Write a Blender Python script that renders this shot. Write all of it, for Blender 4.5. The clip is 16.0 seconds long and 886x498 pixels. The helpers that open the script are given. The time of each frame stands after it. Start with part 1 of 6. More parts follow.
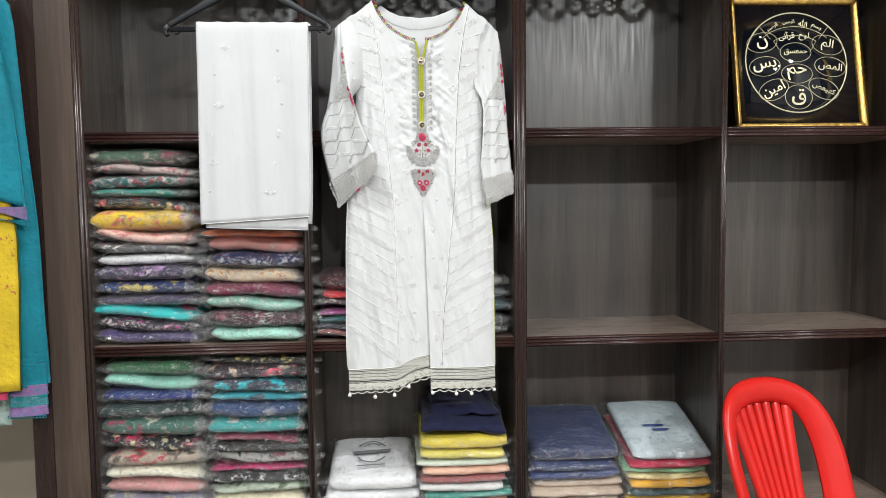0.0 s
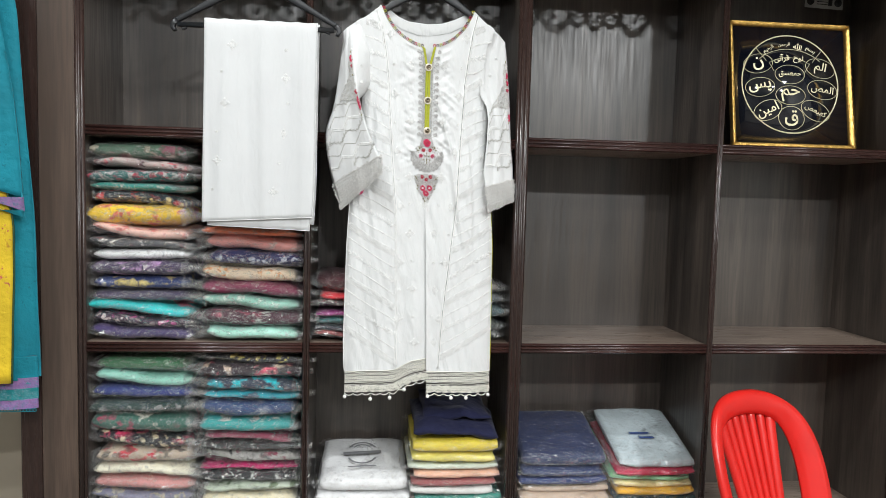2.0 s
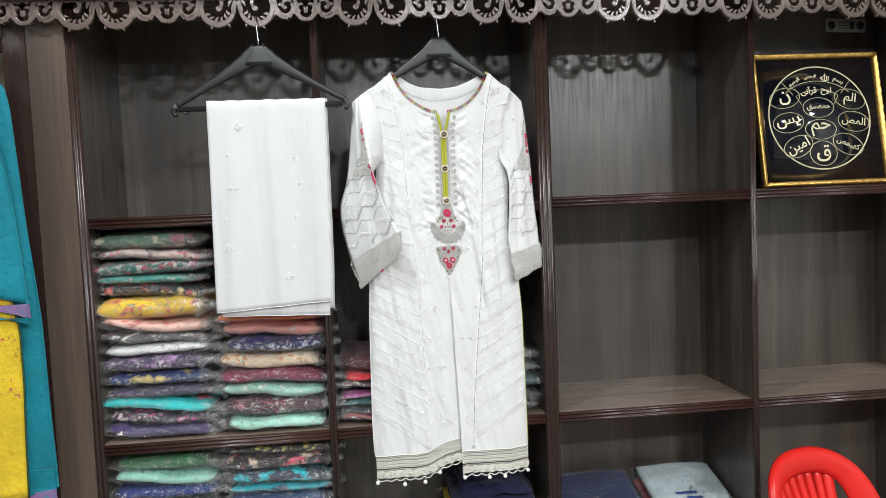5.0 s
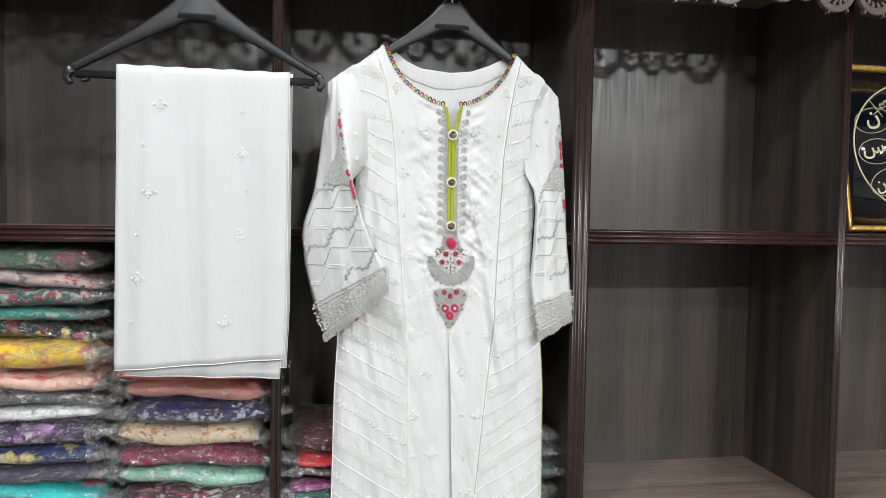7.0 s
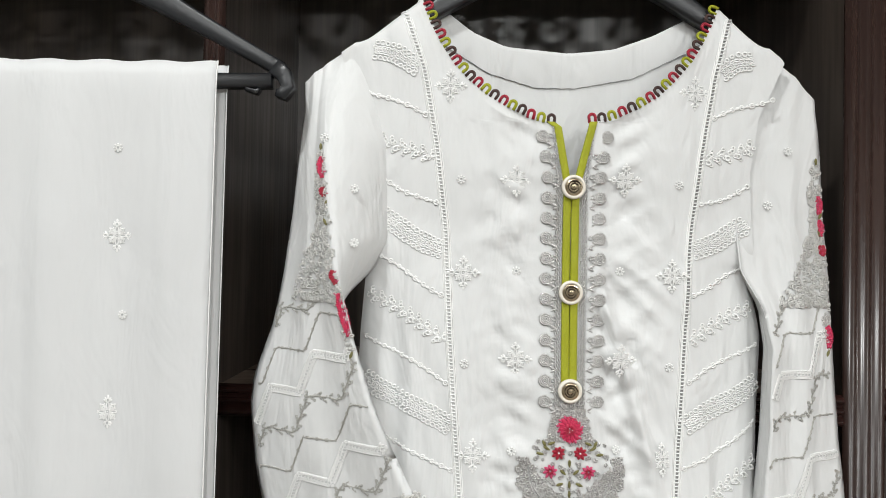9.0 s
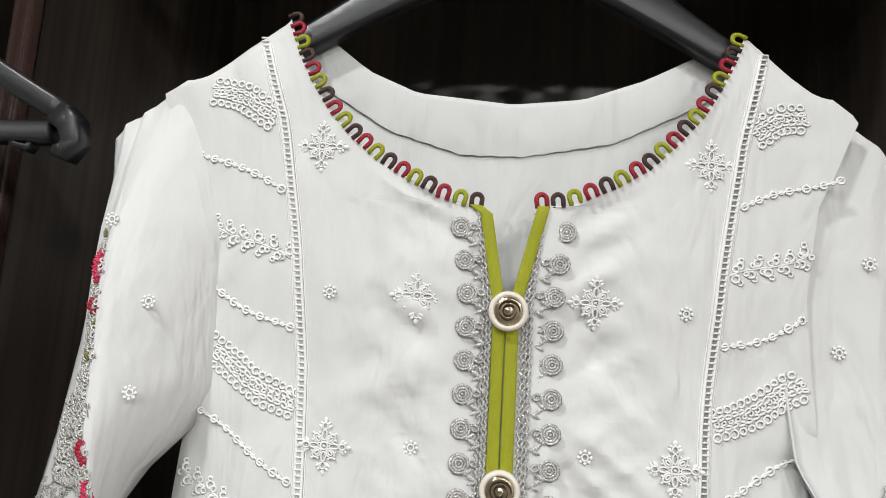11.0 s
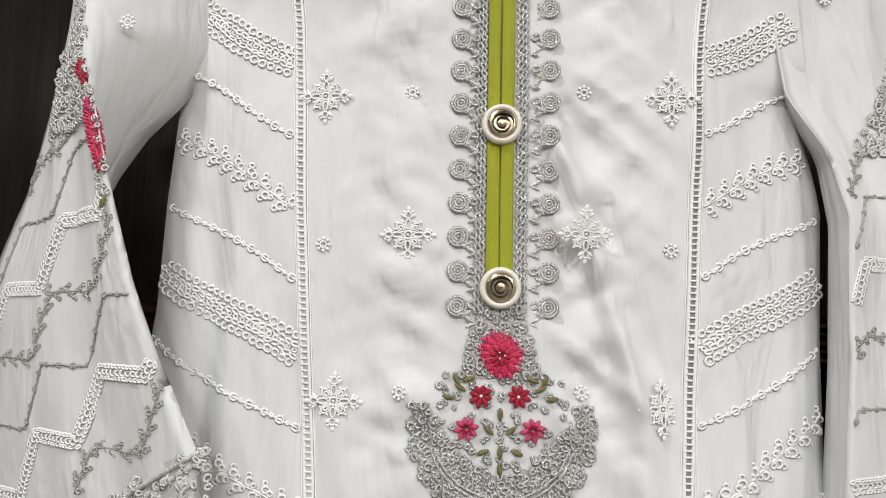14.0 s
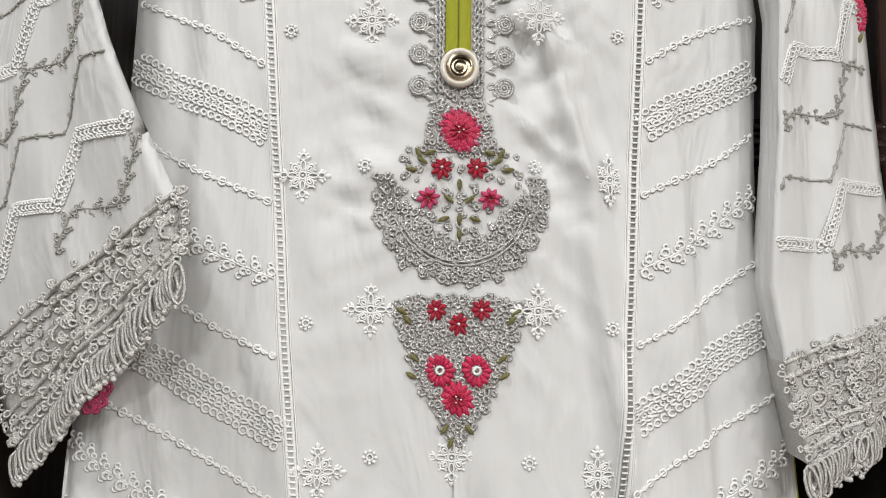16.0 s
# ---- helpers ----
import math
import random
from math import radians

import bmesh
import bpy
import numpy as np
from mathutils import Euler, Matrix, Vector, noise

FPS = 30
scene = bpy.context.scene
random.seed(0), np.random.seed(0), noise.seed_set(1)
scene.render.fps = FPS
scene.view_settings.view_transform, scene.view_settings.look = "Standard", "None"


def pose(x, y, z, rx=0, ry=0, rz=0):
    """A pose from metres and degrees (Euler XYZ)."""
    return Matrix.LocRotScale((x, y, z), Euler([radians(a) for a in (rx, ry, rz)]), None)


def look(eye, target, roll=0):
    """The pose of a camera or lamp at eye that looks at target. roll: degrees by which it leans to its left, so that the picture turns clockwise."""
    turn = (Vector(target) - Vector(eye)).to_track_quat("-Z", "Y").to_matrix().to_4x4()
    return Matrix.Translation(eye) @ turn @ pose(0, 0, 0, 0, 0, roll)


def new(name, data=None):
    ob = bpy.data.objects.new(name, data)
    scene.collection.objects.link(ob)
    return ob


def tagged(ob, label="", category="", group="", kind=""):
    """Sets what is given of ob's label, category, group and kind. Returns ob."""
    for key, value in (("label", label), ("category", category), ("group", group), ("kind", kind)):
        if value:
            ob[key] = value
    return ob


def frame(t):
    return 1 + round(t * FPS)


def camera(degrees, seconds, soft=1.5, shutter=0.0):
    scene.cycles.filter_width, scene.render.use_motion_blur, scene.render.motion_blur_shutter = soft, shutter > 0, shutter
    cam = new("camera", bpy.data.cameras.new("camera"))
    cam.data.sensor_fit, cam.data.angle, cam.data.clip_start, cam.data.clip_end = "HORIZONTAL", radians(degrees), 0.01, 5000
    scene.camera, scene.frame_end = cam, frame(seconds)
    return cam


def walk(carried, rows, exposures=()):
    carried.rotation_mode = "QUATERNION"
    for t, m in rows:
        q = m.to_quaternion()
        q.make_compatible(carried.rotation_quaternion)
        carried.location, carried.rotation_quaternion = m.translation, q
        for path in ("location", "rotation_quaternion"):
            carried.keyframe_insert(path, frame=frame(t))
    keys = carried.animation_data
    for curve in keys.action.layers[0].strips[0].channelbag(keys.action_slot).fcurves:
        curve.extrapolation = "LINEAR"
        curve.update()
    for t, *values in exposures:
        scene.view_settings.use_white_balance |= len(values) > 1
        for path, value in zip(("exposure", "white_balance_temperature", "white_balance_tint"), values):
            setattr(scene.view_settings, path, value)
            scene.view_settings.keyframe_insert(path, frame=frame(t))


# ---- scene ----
cam = camera(64.7, 16.0, 0.5)
EXPOSURES = [(0, -0.16, 6500, 10), (3.7, -0.15, 6450, 9), (7.0, -0.24, 6450, 9), (8.2, -0.39, 6450, 8), (9.0, -0.42, 6650, 10), (12.0, -0.53, 6700, 11), (14.0, -0.54, 6750, 12), (16.0, -0.55, 6800, 13)]
PATH = [
    (0, (-0.055, -1.886, 1.302), (0.075, 0.105, 1.167), -0.7),
    (0.5, (-0.07, -1.887, 1.314), (0.062, 0.104, 1.178), -0.1),
    (1, (-0.126, -1.89, 1.322), (0.07, 0.094, 1.172), 0.7),
    (1.5, (-0.136, -1.896, 1.32), (0.07, 0.089, 1.187), 1.3),
    (2, (-0.133, -1.894, 1.324), (0.079, 0.09, 1.182), 1.5),
    (2.5, (-0.137, -1.884, 1.348), (0.06, 0.101, 1.199), 1.2),
    (3, (-0.149, -1.89, 1.392), (0.083, 0.094, 1.295), 0.1),
    (3.5, (-0.166, -1.892, 1.417), (0.076, 0.093, 1.377), 1.0),
    (3.7, (-0.166, -1.885, 1.412), (0.066, 0.101, 1.372), 0.9),
    (5.8, (-0.177, -1.688, 1.525), (0.019, 0.296, 1.364), -3.6),
    (6, (-0.175, -1.655, 1.511), (0.028, 0.332, 1.412), -2.0),
    (6.5, (-0.194, -1.502, 1.507), (0.162, 0.464, 1.417), 0.7),
    (7, (-0.211, -1.293, 1.514), (0.123, 0.677, 1.429), 0.9),
    (7.5, (-0.209, -1.096, 1.499), (0.143, 0.872, 1.452), 0.5),
    (8, (-0.176, -0.907, 1.539), (0.238, 1.05, 1.55), 0.4),
    (8.5, (-0.105, -0.755, 1.581), (0.128, 1.231, 1.586), -0.6),
    (9, (-0.085, -0.612, 1.604), (-0.102, 1.387, 1.639), 1.0),
    (9.5, (-0.062, -0.458, 1.653), (-0.103, 1.534, 1.835), 3.3),
    (9.7, (-0.018, -0.418, 1.643), (-0.179, 1.551, 1.958), 3.6),
    (11.8, (0.008, -0.391, 1.637), (-0.128, 1.58, 1.951), 3.4),
    (12, (0.002, -0.395, 1.623), (-0.131, 1.574, 1.949), 3.6),
    (12.5, (-0.003, -0.376, 1.587), (-0.15, 1.602, 1.847), 2.6),
    (13, (0.0, -0.377, 1.554), (-0.163, 1.599, 1.81), 2.1),
    (13.5, (-0.002, -0.39, 1.518), (-0.078, 1.583, 1.841), 1.5),
    (13.7, (0.0, -0.383, 1.489), (-0.076, 1.584, 1.845), 1.4),
    (14, (-0.005, -0.375, 1.482), (-0.054, 1.612, 1.708), 1.3),
    (14.5, (-0.013, -0.383, 1.45), (-0.038, 1.603, 1.689), 2.4),
    (15, (-0.012, -0.393, 1.427), (-0.014, 1.589, 1.695), 1.4),
    (15.5, (0.0, -0.384, 1.409), (0.034, 1.607, 1.591), 0.1),
    (16, (-0.001, -0.388, 1.385), (0.046, 1.606, 1.537), 0.7),
]
walk(cam, [(t, look(eye, target, roll)) for t, eye, target, roll in PATH], EXPOSURES)

# ---- light ----
world = bpy.data.worlds.new("world")
scene.world = world
world.use_nodes = True
world.node_tree.nodes["Background"].inputs[0].default_value = (0.9, 0.95, 1.0, 1)
world.node_tree.nodes["Background"].inputs[1].default_value = 0.05



def panel_lamp(x, y, z, power, size=0.5):
    data = bpy.data.lights.new("ceiling_panel_light", "AREA")
    data.energy, data.size, data.color = power, size, (0.95, 0.985, 1.0)
    ob = new("ceiling_panel_light", data)
    ob.matrix_basis = Matrix.Translation((x, y, z))
    return ob


LAMPS = [(-0.75, -2.35, 32, 0.16), (0.85, -2.35, 13, 0.16), (-0.55, -0.80, 20, 0.14), (1.7, -1.5, 26, 0.25), (-1.75, -1.2, 10, 0.25), (1.75, -3.3, 115, 0.16), (0.3, -3.4, 80, 0.16)]
for lx, ly, power, wide in LAMPS:
    panel_lamp(lx, ly, 2.77, power, wide)


# ---- materials ----
class Graph:
    """Short hand for one node material."""

    def __init__(self, name, rough=0.6, metal=0.0, spec=0.5):
        self.m = bpy.data.materials.new(name)
        self.m.use_nodes = True
        self.t = self.m.node_tree
        self.b = self.t.nodes["Principled BSDF"]
        self.b.inputs["Roughness"].default_value = rough
        self.b.inputs["Metallic"].default_value = metal
        self.b.inputs["Specular IOR Level"].default_value = spec
        self.co = self.t.nodes.new("ShaderNodeTexCoord")

    def node(self, kind, **values):
        n = self.t.nodes.new(kind)
        for key, value in values.items():
            n.inputs[key.replace("_", " ")].default_value = value
        return n

    def link(self, a, b):
        self.t.links.new(a, b)

    def coords(self, sx=1, sy=1, sz=1, shift=0.0):
        n = self.node("ShaderNodeMapping", Scale=(sx, sy, sz), Location=(shift, shift * 0.7, shift * 1.3))
        self.link(self.co.outputs["Object"], n.inputs["Vector"])
        return n.outputs["Vector"]

    def noise(self, vector, scale, detail=3.0, rough=0.55, distort=0.0):
        n = self.node("ShaderNodeTexNoise", Scale=scale, Detail=detail, Roughness=rough, Distortion=distort)
        self.link(vector, n.inputs["Vector"])
        return n.outputs["Fac"]

    def ramp(self, fac, *stops):
        n = self.t.nodes.new("ShaderNodeValToRGB")
        e = n.color_ramp.elements
        while len(e) < len(stops):
            e.new(0.5)
        for k, (at, c) in enumerate(stops):
            e[k].position = at
            e[k].color = (*c, 1) if not isinstance(c, (int, float)) else (c, c, c, 1)
        self.link(fac, n.inputs["Fac"])
        return n.outputs["Color"]

    def mix(self, fac, a, b, how="MIX"):
        n = self.t.nodes.new("ShaderNodeMix")
        n.data_type, n.blend_type = "RGBA", how
        for socket, v in ((n.inputs[0], fac), (n.inputs[6], a), (n.inputs[7], b)):
            if isinstance(v, (int, float)):
                socket.default_value = v
            elif isinstance(v, tuple):
                socket.default_value = (*v, 1)
            else:
                self.link(v, socket)
        return n.outputs[2]

    def bump(self, height, strength=0.3, distance=0.002, base=None):
        n = self.node("ShaderNodeBump", Strength=strength, Distance=distance)
        self.link(height, n.inputs["Height"])
        if base is not None:
            self.link(base, n.inputs["Normal"])
        self.link(n.outputs["Normal"], self.b.inputs["Normal"])
        return n.outputs["Normal"]

    def colour(self, c):
        self.link(c, self.b.inputs["Base Color"])

    def roughness(self, c):
        self.link(c, self.b.inputs["Roughness"])


def wood(name, dark, light, rough, along="z", grain=1.0, shift=0.0, spec=0.5):
    g = Graph(name, rough, 0.0, spec)
    s = {"z": (1, 1, 0.05), "x": (0.05, 1, 1), "y": (1, 0.05, 1)}[along]
    v = g.coords(*s, shift=shift)
    wide = g.noise(v, 14 * grain, 4, 0.6, 0.6)
    fine = g.noise(v, 120 * grain, 3, 0.6)
    big = g.noise(g.coords(0.6, 0.6, 0.25, shift), 4, 2)
    c = g.ramp(wide, (0.32, dark), (0.7, light))
    c = g.mix(g.ramp(fine, (0.42, 0.0), (0.62, 0.45)), c, tuple(0.55 * k for k in dark))
    c = g.mix(g.ramp(big, (0.35, 0.0), (0.75, 0.35)), c, tuple(1.25 * k for k in light))
    g.colour(c)
    g.roughness(g.ramp(fine, (0.3, rough - 0.06), (0.8, rough + 0.16)))
    g.bump(fine, 0.12, 0.0006)
    return g.m


def plain(name, c, rough=0.5, metal=0.0, var=0.12, scale=30, bump=0.05, spec=0.5):
    g = Graph(name, rough, metal, spec)
    n = g.noise(g.coords(), scale, 4)
    g.colour(g.mix(g.ramp(n, (0.3, 0.0), (0.75, 1.0)), tuple(k * (1 - var) for k in c), tuple(min(1, k * (1 + var)) for k in c)))
    g.bump(g.noise(g.coords(), scale * 12, 3), bump, 0.001)
    return g.m


def cloth(name, base, accents=(), scale=40, amount=0.35, rough=0.75, shift=0.0, sheen=0.1):
    """Printed fabric: a ground colour with blossoms, sprigs and a fine weave."""
    g = Graph(name, rough, 0, 0.3)
    g.b.inputs["Sheen Weight"].default_value = sheen
    v = g.coords(shift=shift)
    wob = g.noise(v, 9, 3)
    c = g.mix(g.ramp(wob, (0.3, 0.0), (0.75, 1.0)), tuple(0.8 * k for k in base), tuple(min(1, 1.12 * k) for k in base))
    for k, a in enumerate(accents):
        warp = g.node("ShaderNodeTexNoise", Scale=scale * 0.9, Detail=2.0)
        g.link(g.coords(shift=shift + 3.1 * k), warp.inputs["Vector"])
        vor = g.node("ShaderNodeTexVoronoi", Scale=scale * (1 + 0.6 * k), Randomness=1.0)
        g.link(g.mix(0.10, g.coords(shift=shift + 3.1 * k), warp.outputs["Color"], "ADD"), vor.inputs["Vector"])
        patch = g.noise(g.coords(shift=shift + 1.7 * k + 9), scale * 0.32, 2)
        petals = g.noise(v, scale * 3.3, 3, 0.7)
        d = g.node("ShaderNodeMath")
        d.operation = "MULTIPLY_ADD"
        g.link(petals, d.inputs[0])
        d.inputs[1].default_value = 0.75
        g.link(vor.outputs["Distance"], d.inputs[2])
        print_ = g.mix(1.0, g.ramp(d.outputs[0], (amount + 0.18, 1.0), (amount + 0.34, 0.0)), g.ramp(patch, (0.42, 0.0), (0.52, 1.0)), "MULTIPLY")
        c = g.mix(print_, c, g.mix(g.ramp(petals, (0.4, 0.0), (0.6, 1.0)), a, tuple(0.45 * q for q in a)))
    g.colour(c)
    weave = g.noise(v, 900, 1)
    soft = g.noise(v, 45, 3)
    base_n = g.bump(soft, 0.55, 0.008)
    g.bump(weave, 0.25, 0.0006, base_n)
    return g.m


def film_material(name, crease=0.5, tint=(1, 1, 1), crinkle=1.0, scale=1.0, least=0.05):
    """Thin clear polythene: see-through, with gloss all over and whitened creases."""
    g = Graph(name)
    t = g.t
    clear = t.nodes.new("ShaderNodeBsdfTransparent")
    clear.inputs["Color"].default_value = (*tint, 1)
    gloss = t.nodes.new("ShaderNodeBsdfGlossy")
    gloss.inputs["Roughness"].default_value = 0.27
    gloss.inputs["Color"].default_value = (1, 1, 1, 1)
    v = g.coords(0.75, 1, 1.25)
    n1 = g.noise(v, 42 * scale, 3, 0.55, 1.4)
    n2 = g.noise(v, 95 * scale, 2, 0.5, 0.8)
    bump = g.node("ShaderNodeBump", Strength=1.0, Distance=0.016 * crinkle)
    g.link(n1, bump.inputs["Height"])
    bump2 = g.node("ShaderNodeBump", Strength=1.0, Distance=0.006 * crinkle)
    g.link(n2, bump2.inputs["Height"])
    g.link(bump.outputs["Normal"], bump2.inputs["Normal"])
    g.link(bump2.outputs["Normal"], gloss.inputs["Normal"])
    lines = g.ramp(n1, (0.455, 0.0), (0.485, crease), (0.515, 0.0))
    fine = g.ramp(n2, (0.57, 0.0), (0.60, crease * 0.5), (0.63, 0.0))
    add = g.node("ShaderNodeMath")
    add.operation = "MAXIMUM"
    g.link(lines, add.inputs[0])
    g.link(fine, add.inputs[1])
    low = g.node("ShaderNodeMath")
    low.operation = "MAXIMUM"
    g.link(add.outputs[0], low.inputs[0])
    low.inputs[1].default_value = least
    mix = t.nodes.new("ShaderNodeMixShader")
    g.link(low.outputs[0], mix.inputs[0])
    g.link(clear.outputs[0], mix.inputs[1])
    g.link(gloss.outputs[0], mix.inputs[2])
    g.link(mix.outputs[0], t.nodes["Material Output"].inputs["Surface"])
    return g.m


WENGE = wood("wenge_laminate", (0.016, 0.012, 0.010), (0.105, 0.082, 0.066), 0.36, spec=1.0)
# the same laminate, lighter: light falling on the shelf tops is in its colour
WENGE_LIT = wood("wenge_laminate_lit", (0.12, 0.088, 0.068), (0.27, 0.205, 0.165), 0.30, "x", shift=2.0)
PILLAR = wood("brown_laminate", (0.048, 0.033, 0.026), (0.122, 0.084, 0.064), 0.38, shift=5.0)
MAHOGANY = wood("dark_mahogany", (0.020, 0.008, 0.007), (0.052, 0.022, 0.018), 0.24, "x", 1.2)
MAHOGANY_UP = wood("dark_mahogany_upright", (0.018, 0.010, 0.008), (0.042, 0.024, 0.020), 0.24, "z", 1.2, 3.0)
FRET = wood("carved_brown_wood", (0.085, 0.060, 0.052), (0.19, 0.145, 0.130), 0.22, "x", 1.3, 7.0)
# mahogany made paler, so the ceiling light's reflection is partly in the colour
CORNICE = wood("cornice_wood_with_sheen", (0.040, 0.020, 0.016), (0.105, 0.058, 0.048), 0.26, "x", 1.2, 4.0)
DARK = plain("dark_back", (0.02, 0.017, 0.016), 0.5)
FILM = film_material("clear_polythene", 0.70, scale=1.0, crinkle=1.4, least=0.07)
FILM_TIP = film_material("gathered_polythene", 0.95, crinkle=0.8, scale=1.5, least=0.15)
FILM_FLAT = film_material("smooth_polythene", 0.45, crinkle=1.0, scale=0.8, least=0.06)
PLASTIC_BLACK = plain("black_hanger_plastic", (0.012, 0.013, 0.015), 0.36, var=0.2, scale=20, bump=0.15)
STEEL = plain("steel_wire", (0.55, 0.55, 0.56), 0.25, 1.0)
RED = plain("red_chair_plastic", (0.62, 0.016, 0.012), 0.30, var=0.06, scale=12, bump=0.06)
GOLD = plain("gilt_frame", (0.60, 0.37, 0.10), 0.32, 0.85, 0.3, 90, 0.3)
FLOORM = plain("floor_tiles_beige", (0.20, 0.18, 0.16), 0.3, var=0.08, scale=6)
CEIL = plain("white_ceiling", (0.82, 0.82, 0.8), 0.8, var=0.03, scale=3)
ROOM = plain("painted_wall", (0.42, 0.41, 0.39), 0.8, var=0.06, scale=3)
BEIGE = plain("beige_wall", (0.46, 0.40, 0.31), 0.75, var=0.10, scale=5)
WALLPAPER = cloth("rose_wallpaper", (0.72, 0.70, 0.60), ((0.62, 0.22, 0.26), (0.60, 0.58, 0.46)), 15, 0.62, 0.7)


# ---- mesh helpers ----
def thing(name, loc, label, category, group="", kind=""):
    ob = new(name)
    ob.empty_display_size = 0.05
    ob.location = loc
    return tagged(ob, label, category, group, kind)


def part(name, bm, material, parent=None, label="", smooth=True):
    """Links a bmesh in world places as one mesh object under a thing or a part."""
    root = parent
    while root is not None and root.parent is not None:
        root = root.parent
    if root is not None:
        bmesh.ops.translate(bm, vec=-root.location, verts=bm.verts)
    bmesh.ops.recalc_face_normals(bm, faces=bm.faces)
    me = bpy.data.meshes.new(name)
    bm.to_mesh(me)
    bm.free()
    if smooth:
        for p in me.polygons:
            p.use_smooth = True
    me.materials.append(material)
    ob = new(name, me)
    ob.parent = parent
    if label:
        tagged(ob, label)
    return ob


def piece(name, me, m, parent):
    """One more object on shared mesh data, at the world pose m."""
    root = parent
    while root.parent is not None:
        root = root.parent
    ob = new(name, me)
    ob.parent = parent
    ob.matrix_basis = Matrix.Translation(-root.location) @ m
    return ob


def to_mesh(bm, name, material, smooth=True):
    me = bpy.data.meshes.new(name)
    bmesh.ops.recalc_face_normals(bm, faces=bm.faces)
    bm.to_mesh(me)
    bm.free()
    for p in me.polygons:
        p.use_smooth = smooth
    for mm in (material if isinstance(material, tuple) else (material,)):
        me.materials.append(mm)
    return me


def box(x0, x1, y0, y1, z0, z1, bevel=0.0015, bm=None):
    bm = bm or bmesh.new()
    made = bmesh.ops.create_cube(bm, size=1, matrix=Matrix.LocRotScale(((x0 + x1) / 2, (y0 + y1) / 2, (z0 + z1) / 2), None, (x1 - x0, y1 - y0, z1 - z0)))
    if bevel:
        edges = list({e for v in made["verts"] for e in v.link_edges})
        bmesh.ops.bevel(bm, geom=edges, offset=bevel, segments=1, affect="EDGES")
    return bm


def skin(bm, rings, closed=True, caps=True):
    """Joins rows of points into a surface; closed: each row is a ring."""
    rows = [[bm.verts.new(p) for p in r] for r in rings]
    n = len(rows[0])
    for a, b in zip(rows, rows[1:]):
        for k in range(n if closed else n - 1):
            j = (k + 1) % n
            bm.faces.new((a[k], a[j], b[j], b[k]))
    if closed and caps:
        bm.faces.new(rows[0])
        bm.faces.new(rows[-1][::-1])
    return rows


def sweep(bm, pts, radii, sides=6, flat=None, loop=False):
    """A tube along points; flat: (across, deep) factors for a flattened section in the x-z plane."""
    pts = [Vector(p) for p in pts]
    if not hasattr(radii, "__len__"):
        radii = [radii] * len(pts)
    rings = []
    n = len(pts)
    for i, p in enumerate(pts):
        a = pts[(i - 1) % n] if loop else pts[max(i - 1, 0)]
        b = pts[(i + 1) % n] if loop else pts[min(i + 1, n - 1)]
        d = (b - a)
        d = d.normalized() if d.length > 1e-9 else Vector((1, 0, 0))
        ref = Vector((0, 1, 0)) if abs(d.y) < 0.9 else Vector((1, 0, 0))
        s = d.cross(ref).normalized()
        t = s.cross(d)
        fa, fb = flat or (1, 1)
        rings.append([p + radii[i] * (fa * math.cos(2 * math.pi * k / sides) * s + fb * math.sin(2 * math.pi * k / sides) * t) for k in range(sides)])
    if loop:
        rings.append(rings[0])
        rows = [[bm.verts.new(q) for q in r] for r in rings[:-1]]
        rows.append(rows[0])
        for r0, r1 in zip(rows, rows[1:]):
            for k in range(sides):
                j = (k + 1) % sides
                bm.faces.new((r0[k], r0[j], r1[j], r1[k]))
    else:
        skin(bm, rings)
    return bm


def ribbon(bm, pts, widths, y0, y1):
    """A flat sawn strip in the x-z plane, from y0 to y1 thick; pts are (x, z)."""
    rings = []
    n = len(pts)
    for i, (x, z) in enumerate(pts):
        ax, az = pts[max(i - 1, 0)]
        bx, bz = pts[min(i + 1, n - 1)]
        d = Vector((bx - ax, bz - az))
        d = d.normalized() if d.length > 1e-9 else Vector((1, 0))
        w = widths[i] / 2 if hasattr(widths, "__len__") else widths / 2
        nx, nz = -d.y * w, d.x * w
        rings.append([(x + nx, y0 + 0.001, z + nz), (x + nx * 0.7, y0, z + nz * 0.7), (x - nx * 0.7, y0, z - nz * 0.7), (x - nx, y0 + 0.001, z - nz), (x - nx, y1, z - nz), (x + nx, y1, z + nz)])
    skin(bm, rings)
    return bm


def profile_x(bm, x0, x1, prof):
    """A moulding along x; prof is a ring of (y, z)."""
    skin(bm, [[(x0, y, z) for y, z in prof], [(x1, y, z) for y, z in prof]])
    return bm


def beads(y0, depth, a, b, count=3, steps=5):
    """The front outline of a reeded moulding between a and b: pairs (across, y)."""
    out = [(a, y0)]
    w = (b - a) / count
    for i in range(count):
        for k in range(steps + 1):
            s = k / steps
            out.append((a + w * (i + 0.08 + 0.84 * s), y0 - 0.001 - depth * math.sin(math.pi * s)))
    out.append((b, y0))
    return out


# ---- room ----
def slab(name, x0, x1, y0, y1, z0, z1, material, label):
    ob = part(name, box(x0, x1, y0, y1, z0, z1, 0), material, None, "", False)
    return tagged(ob, label, name.split("_")[0], "", "structure")


